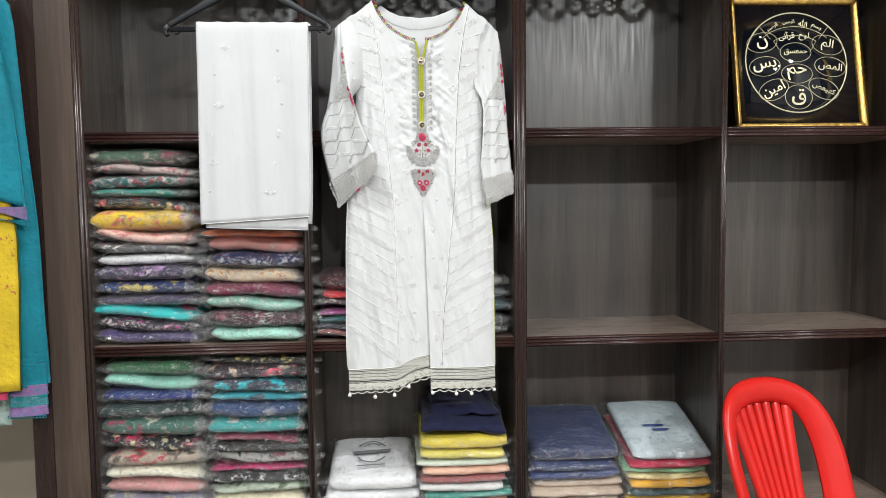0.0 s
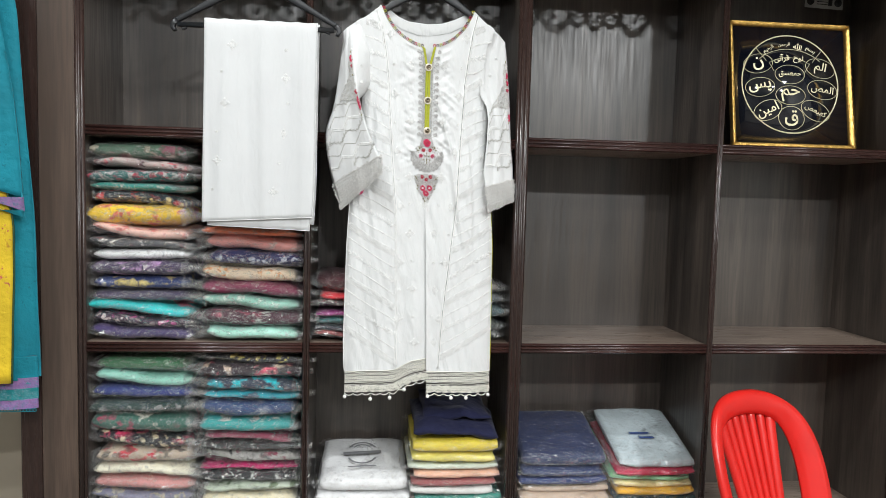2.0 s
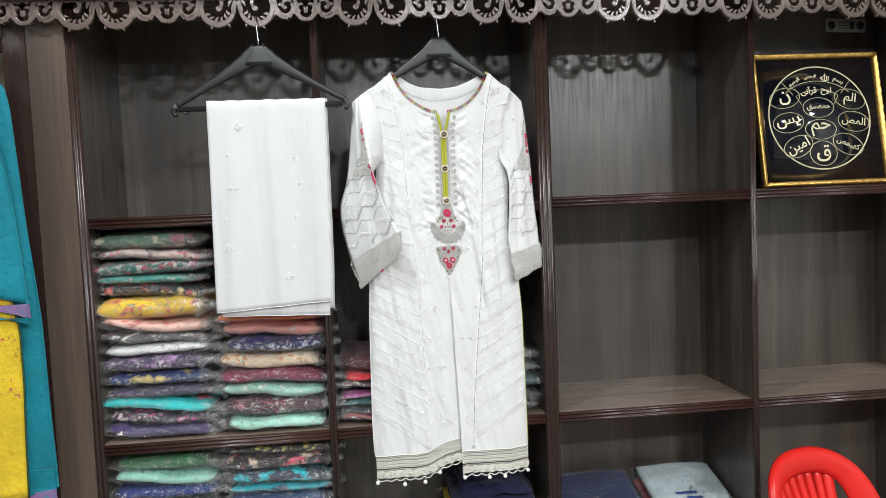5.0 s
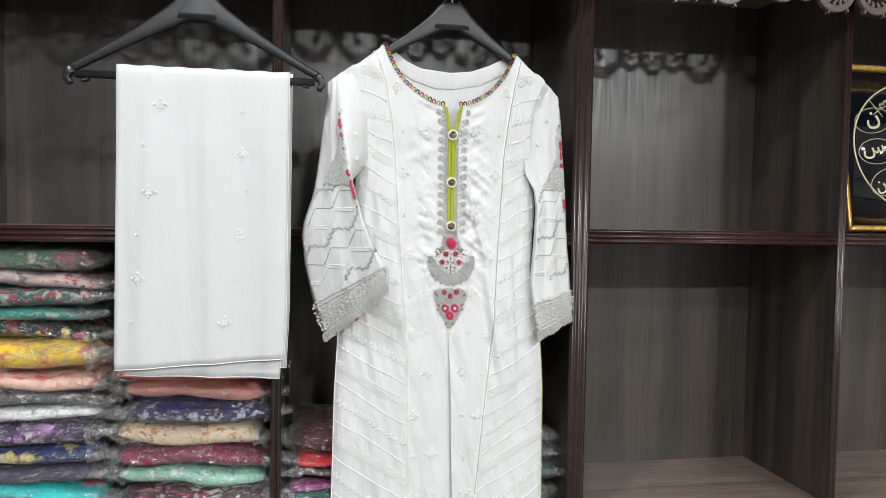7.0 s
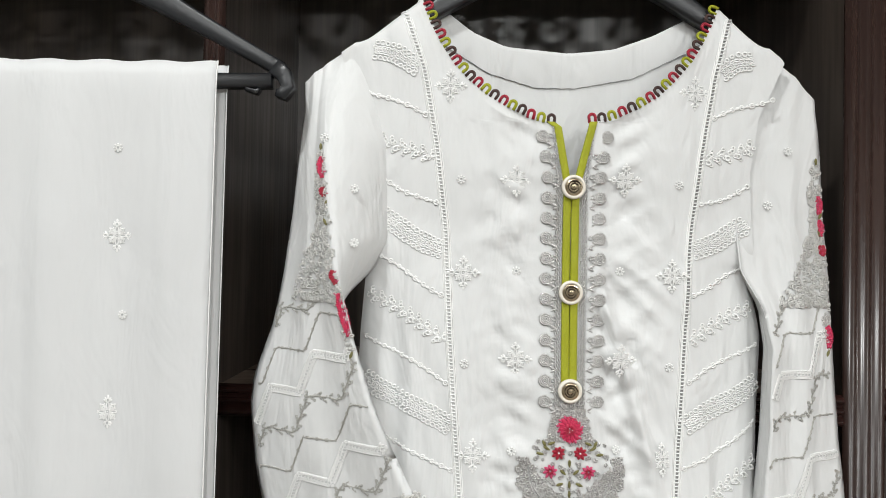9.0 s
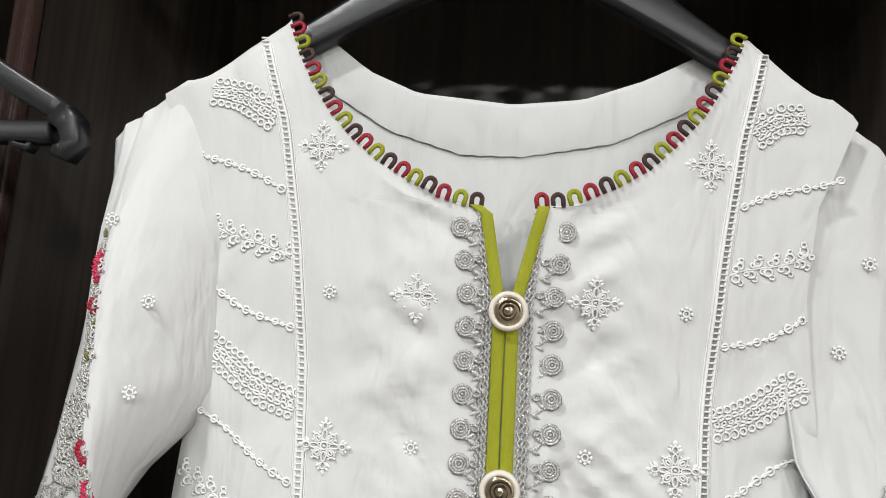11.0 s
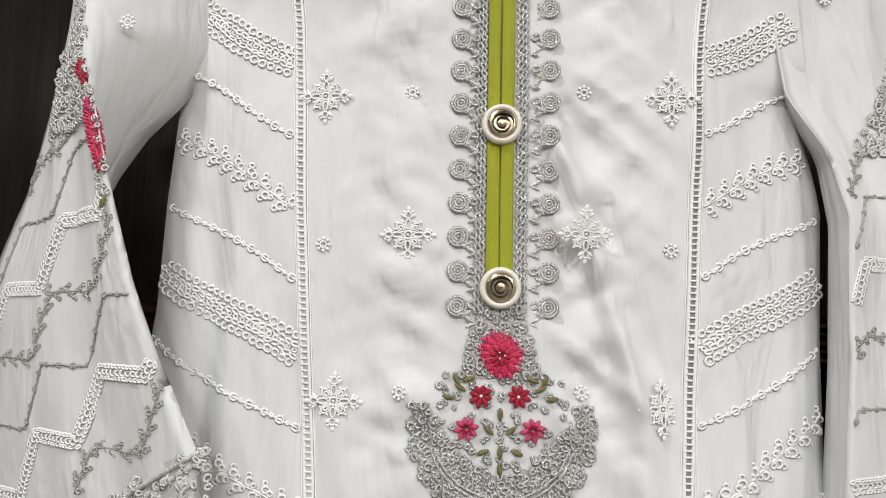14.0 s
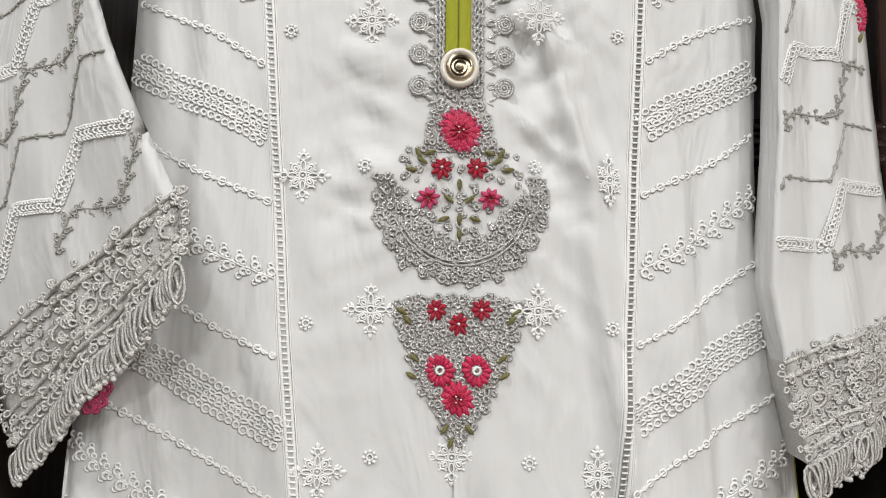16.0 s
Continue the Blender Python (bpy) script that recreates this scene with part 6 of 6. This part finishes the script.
def gilt_frame(x0, x1, m, label, height=0.385, art=True):
    """A framed panel built upright at the origin, then leaned into place by m."""
    ob = thing("picture_frame", m.translation, label, "picture")
    w = x1 - x0

    def put(name, bm, material, parent=None, words=""):
        bmesh.ops.transform(bm, matrix=m, verts=bm.verts)
        return part(name, bm, material, parent or ob, words)
    prof = [(0.0, 0.004), (0.001, -0.009), (0.004, -0.014), (0.007, -0.010), (0.010, -0.011), (0.013, -0.007), (0.015, -0.002), (0.015, 0.004)]
    for a, b in (((0, 0), (w, 0)), ((w, 0), (w, height)), ((w, height), (0, height)), ((0, height), (0, 0))):
        d = Vector((b[0] - a[0], 0, b[1] - a[1])).normalized()
        inward = Vector((-d.z, 0, d.x))
        bm = bmesh.new()
        A, B = Vector((a[0], 0, a[1])), Vector((b[0], 0, b[1]))
        n = 40
        rings = []
        for k in range(n + 1):
            s = k / n
            ring_ = []
            for q, y in prof:
                p = A + d * q + (B - A - d * 2 * q) * s + inward * q + Vector((0, y, 0))
                if 0.001 < q < 0.01:
                    p.y += 0.0016 * math.sin(k * 2.4)
                ring_.append(p)
            rings.append(ring_)
        skin(bm, rings)
        put("frame_moulding", bm, GOLD)
    panel = put("panel", box(0.013, w - 0.013, 0.0, 0.004, 0.013, height - 0.013, 0), GLASS_BLACK, None, "black panel behind glass")
    put("backing", box(0.01, w - 0.01, 0.0045, 0.008, 0.01, height - 0.01, 0), DARK)
    if not art:
        return ob
    cx, cz, y0, y1 = w / 2, height / 2 + 0.004, -0.0016, -0.0002

    def loop(c, a, b, width, tilt=0.0, a0=0, a1=360, n=40):
        ct, st = math.cos(radians(tilt)), math.sin(radians(tilt))
        pts = []
        for k in range(n + 1):
            t = radians(a0 + (a1 - a0) * k / n)
            u, v = a * math.cos(t), b * math.sin(t)
            pts.append((c[0] + u * ct - v * st, c[1] + u * st + v * ct))
        return pts, width

    def draw(name, strokes):
        bm = bmesh.new()
        for pts, width in strokes:
            ribbon(bm, pts, width, y0, y1)
        put(name, bm, GILT_INK, panel)
    draw("outer_ring", [loop((cx, cz), 0.150, 0.150, 0.0042, n=72)])
    draw("heading_band", [loop((cx, cz + 0.01), 0.125, 0.098, 0.0018, 0, 40, 140), ([(cx - 0.104, cz + 0.109), (cx - 0.072, cz + 0.070)], 0.0018), ([(cx + 0.104, cz + 0.109), (cx + 0.072, cz + 0.070)], 0.0018),
                          loop((cx, cz + 0.012), 0.094, 0.070, 0.0016, 0, 48, 132), ([(cx - 0.063, cz + 0.064), (cx - 0.048, cz + 0.038)], 0.0016), ([(cx + 0.063, cz + 0.064), (cx + 0.048, cz + 0.038)], 0.0016)])
    def word(text, u, v, tall, tilt=0.0, most=0.070):
        curve = bpy.data.curves.new("word", "FONT")
        curve.body, curve.extrude, curve.offset = text, 0.01, 0.012
        o = new("word", curve)
        me = bpy.data.meshes.new_from_object(o.evaluated_get(bpy.context.evaluated_depsgraph_get()))
        bpy.data.objects.remove(o)
        bm = bmesh.new()
        bm.from_mesh(me)
        bpy.data.meshes.remove(me)
        xs, ys = [q.co.x for q in bm.verts], [q.co.y for q in bm.verts]
        mx, my = (min(xs) + max(xs)) / 2, (min(ys) + max(ys)) / 2
        k = min(tall / (max(ys) - min(ys)), most / (max(xs) - min(xs)))
        ct, st_ = math.cos(radians(tilt)), math.sin(radians(tilt))
        for q in bm.verts:
            x, y, d = (q.co.x - mx) * k, (q.co.y - my) * k, q.co.z
            q.co = (cx + u + x * ct - y * st_, -0.0008 - 0.0006 * (d > 0), cz + v + x * st_ + y * ct)
        put("calligraphy_word", bm, GILT_INK, panel)
    spots = [(-0.098, 0.060, 12, "\uFEE5"), (0.096, 0.052, -14, "\uFEE2\uFEDF\uFE8D"), (0.0, 0.030, 0, "\uFED6\uFEB4\uFECC\uFEE4\uFEA3"), (-0.094, -0.012, 8, "\uFEB2\uFEF3"),
             (0.100, -0.014, -10, "\uFEBA\uFEE4\uFEDF\uFE8D"), (0.0, -0.034, 0, "\uFEE2\uFEA3"), (-0.072, -0.082, 24, "\uFEE6\uFEF4\uFEE3\uFE8D"), (0.076, -0.080, -24, "\uFEBA\uFECC\uFEF4\uFEEC\uFEDB"), (0.0, -0.104, 0, "\uFED5")]
    for n, (u, v, tilt, text) in enumerate(spots):
        a = 0.046 if n != 8 else 0.040
        draw("medallion", [loop((cx + u, cz + v), a, 0.029 if n != 8 else 0.036, 0.0016, tilt)])
        word(text, u, v, 0.040 if n != 8 else 0.048, tilt)
    for ang, text, most in ((58, "\uFEE2\uFEB4\uFE91", 0.030), (77, "\uFDF2", 0.026), (97, "\uFEE6\uFEE4\uFEA3\uFEAE\uFEDF\uFE8D", 0.036), (121, "\uFEE2\uFEF4\uFEA3\uFEAE\uFEDF\uFE8D", 0.036)):
        word(text, 0.124 * math.cos(radians(ang)), 0.006 + 0.116 * math.sin(radians(ang)), 0.024, ang - 90, most)
    word("\uFEA1\uFEEE\uFEDF", 0.028, 0.078, 0.026, -8, 0.036)
    word("\uFEF0\uFEE7\uFE81\uFEAE\uFED7", -0.024, 0.079, 0.028, 6, 0.048)
    return ob


gilt_frame(0.0, 0.378, Matrix.Translation((0.924, 0.084, SH1_RIGHT + 0.004)) @ pose(0, 0, 0, -9.8, 0, -1.5), "gilt framed black panel with pale gold calligraphy leaning on the shelf")
gilt_frame(0.0, 0.165, Matrix.Translation((1.334, 0.125, SH1_RIGHT + 0.004)) @ pose(0, 0, 0, -7, 0, 52), "gilt framed glazed picture leaning against the side panel", 0.36, False)

# sticker on the back panel
PAPER = plain("silver_label_paper", (0.42, 0.43, 0.42), 0.4)
INK = plain("black_ink", (0.02, 0.02, 0.022), 0.5)
label_m = Matrix.Translation((1.335, BACK - 0.0012, 2.0)) @ pose(0, 0, 0, 0, 1.5, 0)
st = thing("sticker", (1.335, BACK - 0.0012, 2.0), "small grey printed maker's sticker on the panel", "sticker")


def on_sticker(name, bm, material):
    bmesh.ops.transform(bm, matrix=label_m, verts=bm.verts)
    part(name, bm, material, st)


on_sticker("paper", box(-0.066, 0.066, -0.0008, 0.0008, -0.021, 0.021, 0), PAPER)
for x in (-0.048, 0.048):
    bm = lathe([(0.0001, -0.0009), (0.013, -0.0009), (0.013, -0.0016), (0.0001, -0.0018)], 16)
    bmesh.ops.translate(bm, vec=(x, 0, 0), verts=bm.verts)
    on_sticker("printed_roundel", bm, INK)
for z in (-0.008, 0.0, 0.008):
    on_sticker("printed_bar", box(-0.026, 0.012, -0.0016, -0.0009, z - 0.0012, z + 0.0012, 0), INK)
on_sticker("printed_block", box(0.014, 0.028, -0.0016, -0.0009, -0.011, 0.011, 0), INK)

# ---- loose cloth and printed pouch ----
NAVY = cloth("navy_cloth", (0.010, 0.012, 0.045), (), 30, rough=0.85)
nv = thing("folded_cloth", (0.13, 0.13, 0.66), "loosely folded plain navy cloth on the yellow packets", "cloth")
part("fold", pillow(0.005, 0.235, -0.012, 0.26, 0.655, 0.695, 0.015, 4.4, 2.6, 0.5, 26, 26, 0.0, -0.006, 0.02, 11), NAVY, nv)
part("fold", pillow(0.03, 0.225, 0.03, 0.27, 0.690, 0.722, 0.015, 8.1, 2.4, 0.6, 26, 26, 0.0, -0.004, 0.015, 12), NAVY, nv)
lg = thing("printed_pouch_top", (-0.14, 0.14, 0.56), "clear pouch flap printed with a grey emblem", "pouch")
zt = lambda y: 0.5505 + 0.03 * (y / 0.285)


def flat_mark(name, pts, w):
    bm = bmesh.new()
    ribbon(bm, pts, w, -0.0008, 0.0)
    for v in bm.verts:
        x, d, y = v.co
        v.co = (x, y, zt(y) + 0.0052 - d)
    part(name, bm, plain("grey_print", (0.22, 0.22, 0.23), 0.5), lg)


flat_mark("printed_bar", [(-0.195, 0.135), (-0.085, 0.145)], 0.018)
flat_mark("printed_bar", [(-0.180, 0.055), (-0.100, 0.060)], 0.006)
flat_mark("printed_arc", spiral(-0.14, 0.15, 0.042, 0.042, 25, 155, 18, 1.3), 0.006)
flat_mark("printed_arc", spiral(-0.14, 0.13, 0.042, 0.042, 205, 335, 18, 1.3), 0.006)
flat_mark("printed_arc", spiral(-0.14, 0.15, 0.030, 0.030, 35, 145, 14, 1.3), 0.003)

# ---- garments on the rail ----
TEAL = cloth("teal_cloth", (0.004, 0.20, 0.265), ((0.004, 0.12, 0.17),), 40, 0.2)
YELLOW = cloth("yellow_cloth", (0.72, 0.50, 0.025), ((0.55, 0.30, 0.02), (0.5, 0.06, 0.10)), 30, 0.3)
LILAC = cloth("lilac_border", (0.26, 0.15, 0.36), ((0.05, 0.26, 0.32), (0.42, 0.20, 0.36)), 90, 0.5)
SPOTTED = cloth("teal_spotted_border", (0.01, 0.20, 0.22), ((0.25, 0.38, 0.44),), 110, 0.5)
PINKC = cloth("pink_cloth", (0.60, 0.06, 0.14), (), 30)
MINT = cloth("mint_cloth", (0.45, 0.58, 0.52), (), 30)


def drape(name, left, right, z0, z1, y, amp, thick, material, parent, seed, freq=40, slope=0.0):
    bm = bmesh.new()
    rings = []
    n = 36
    for j in range(n + 1):
        z = z1 + (z0 - z1) * j / n
        a, b = left(z), right(z)
        grow = 0.3 + 0.7 * j / n
        fr, bk = [], []
        for k in range(31):
            u = k / 30
            x = a + (b - a) * u
            w = amp * grow * (math.sin(x * freq + seed + 1.5 * math.sin(z * 2)) + 0.5 * noise.noise(Vector((x * 50, seed, z * 5))))
            t = thick * math.sin(math.pi * min(1, max(0, u))) ** 0.4
            zz = z + slope * (x - b) * (j / n)
            fr.append((x, y + w - t, zz))
            bk.append((x, y + w * 0.6 + t, zz))
        rings.append(fr + bk[::-1])
    skin(bm, rings)
    return part(name, bm, material, parent)


TR = curve_of((0.74, -0.964), (0.83, -0.962), (1.254, -0.968), (1.50, -0.982), (1.746, -0.996), (1.80, -1.004), (1.835, -1.03), (1.86, -1.07))
tt = thing("teal_tunic", (-1.15, -0.05, 0.755), "teal cotton outfit with a lilac border hanging from a rail", "tunic")
body = drape("body", lambda z: -1.30, TR, 0.845, 1.86, -0.045, 0.015, 0.014, TEAL, tt, 1.0)
hemL = lambda z: -1.30
for name, a, b, m in (("hem_border", 0.818, 0.846, LILAC), ("hem_border", 0.790, 0.819, SPOTTED), ("hem_border", 0.766, 0.791, LILAC)):
    drape(name, lambda z: -1.056, TR, a, b, -0.047, 0.006, 0.012, m, tt, 1.0)
drape("panel", lambda z: -1.056, TR, 0.840, 0.90, -0.047, 0.006, 0.0125, TEAL, tt, 1.0)
bm = bmesh.new()
for k in range(12):
    x = -1.054 + 0.0078 * k
    ring(bm, (x, -0.055, 0.763), 0.0042, 0.0011, 0.9)
part("lace_edge", bm, TEAL, tt)
SR = curve_of((1.20, -0.972), (1.32, -0.977), (1.55, -0.992), (1.75, -1.020), (1.83, -1.04))
drape("sleeve", lambda z: -1.28, SR, 1.30, 1.84, -0.088, 0.013, 0.014, TEAL, tt, 3.0, 34, -0.35)
drape("sleeve_border", lambda z: -1.28, lambda z: -0.971, 1.268, 1.302, -0.088, 0.007, 0.0145, LILAC, tt, 3.0, 34, -0.35)
drape("sleeve_edge", lambda z: -1.28, lambda z: -0.970, 1.252, 1.270, -0.088, 0.007, 0.0135, TEAL, tt, 3.0, 34, -0.35)
yt = thing("yellow_tunic", (-1.2, -0.08, 0.835), "mustard yellow embroidered tunic with dark green piping on a rail", "tunic")
YR = curve_of((0.83, -1.008), (1.0, -1.003), (1.117, -0.998), (1.244, -0.998), (1.30, -1.01), (1.8, -1.06))
drape("body", lambda z: -1.32, YR, 0.838, 1.80, -0.082, 0.006, 0.010, YELLOW, yt, 5.0, 30)
part("piping", sweep(bmesh.new(), [(YR(z) + 0.001, -0.084, z) for z in [0.84 + 0.03 * k for k in range(18)]], 0.0025, 5), plain("dark_green_piping", (0.02, 0.06, 0.02), 0.6), yt)
drape("lining", lambda z: -1.32, lambda z: -1.045, 0.815, 0.842, -0.076, 0.004, 0.006, PINKC, yt, 5.0, 30)
mt = thing("mint_trousers", (-1.25, -0.03, 0.70), "pale mint trousers hanging behind the tunics", "trousers")
drape("cloth", lambda z: -1.32, lambda z: -1.062 - 0.02 * max(0, 0.8 - z), 0.735, 1.2, -0.03, 0.004, 0.004, MINT, mt, 2.0, 30)
rail = thing("hanging_rail", (-1.5, -0.06, 1.93), "chrome clothes rail under the cornice", "rail")
part("tube", sweep(bmesh.new(), [(-1.9, -0.06, 1.925), (-1.034, -0.06, 1.925)], 0.011, 12), STEEL, rail)
part("bracket", box(-1.036, -1.030, -0.085, 0.004, 1.895, 1.955, 0.001), STEEL, rail)
for x in (-1.055, -1.10, -1.16):
    hg = thing("wire_hanger", (x, -0.06, 1.86), "steel hook of a dark hanger on the rail", "hanger", "hangers on the rail")
    pts = [(x, -0.06 + 0.016 * math.cos(radians(a)), 1.925 + 0.016 * math.sin(radians(a))) for a in range(-10, 200, 15)]
    part("hook", sweep(bmesh.new(), [(x, -0.06, 1.862), (x, -0.055, 1.89)] + pts, 0.0018, 6), STEEL, hg)
    part("arm", sweep(bmesh.new(), [(x, -0.10, 1.835), (x, -0.06, 1.862), (x, -0.02, 1.84)], 0.006, 6), PLASTIC_BLACK, hg)

# lamps seen from below
for lx, ly, power, wide in LAMPS:
    fx = thing("ceiling_light", (lx, ly, 2.79), "square white ceiling panel light", "lamp", "ceiling panel lights")
    bm = bmesh.new()
    h = wide / 2 + 0.02
    for a0, a1, b0, b1 in ((-h, h, -h, -h + 0.018), (-h, h, h - 0.018, h), (-h, -h + 0.018, -h + 0.018, h - 0.018), (h - 0.018, h, -h + 0.018, h - 0.018)):
        box(lx + a0, lx + a1, ly + b0, ly + b1, 2.778, 2.799, 0, bm)
    part("frame", bm, CEIL, fx, "", False)

bp = thing("blue_print_mark", (0.70, 0.12, 0.63), "blue printed lines on the clear pouch", "print")
for k, (x, w) in enumerate(((0.700, 0.060), (0.715, 0.045))):
    y = 0.125 - 0.022 * k
    bm = box(x - w / 2, x + w / 2, y - 0.005, y + 0.005, 0.5935 + 0.075 * y / 0.285, 0.5945 + 0.075 * y / 0.285, 0)
    part("printed_bar", bm, plain("blue_ink", (0.03, 0.08, 0.32), 0.5), bp)
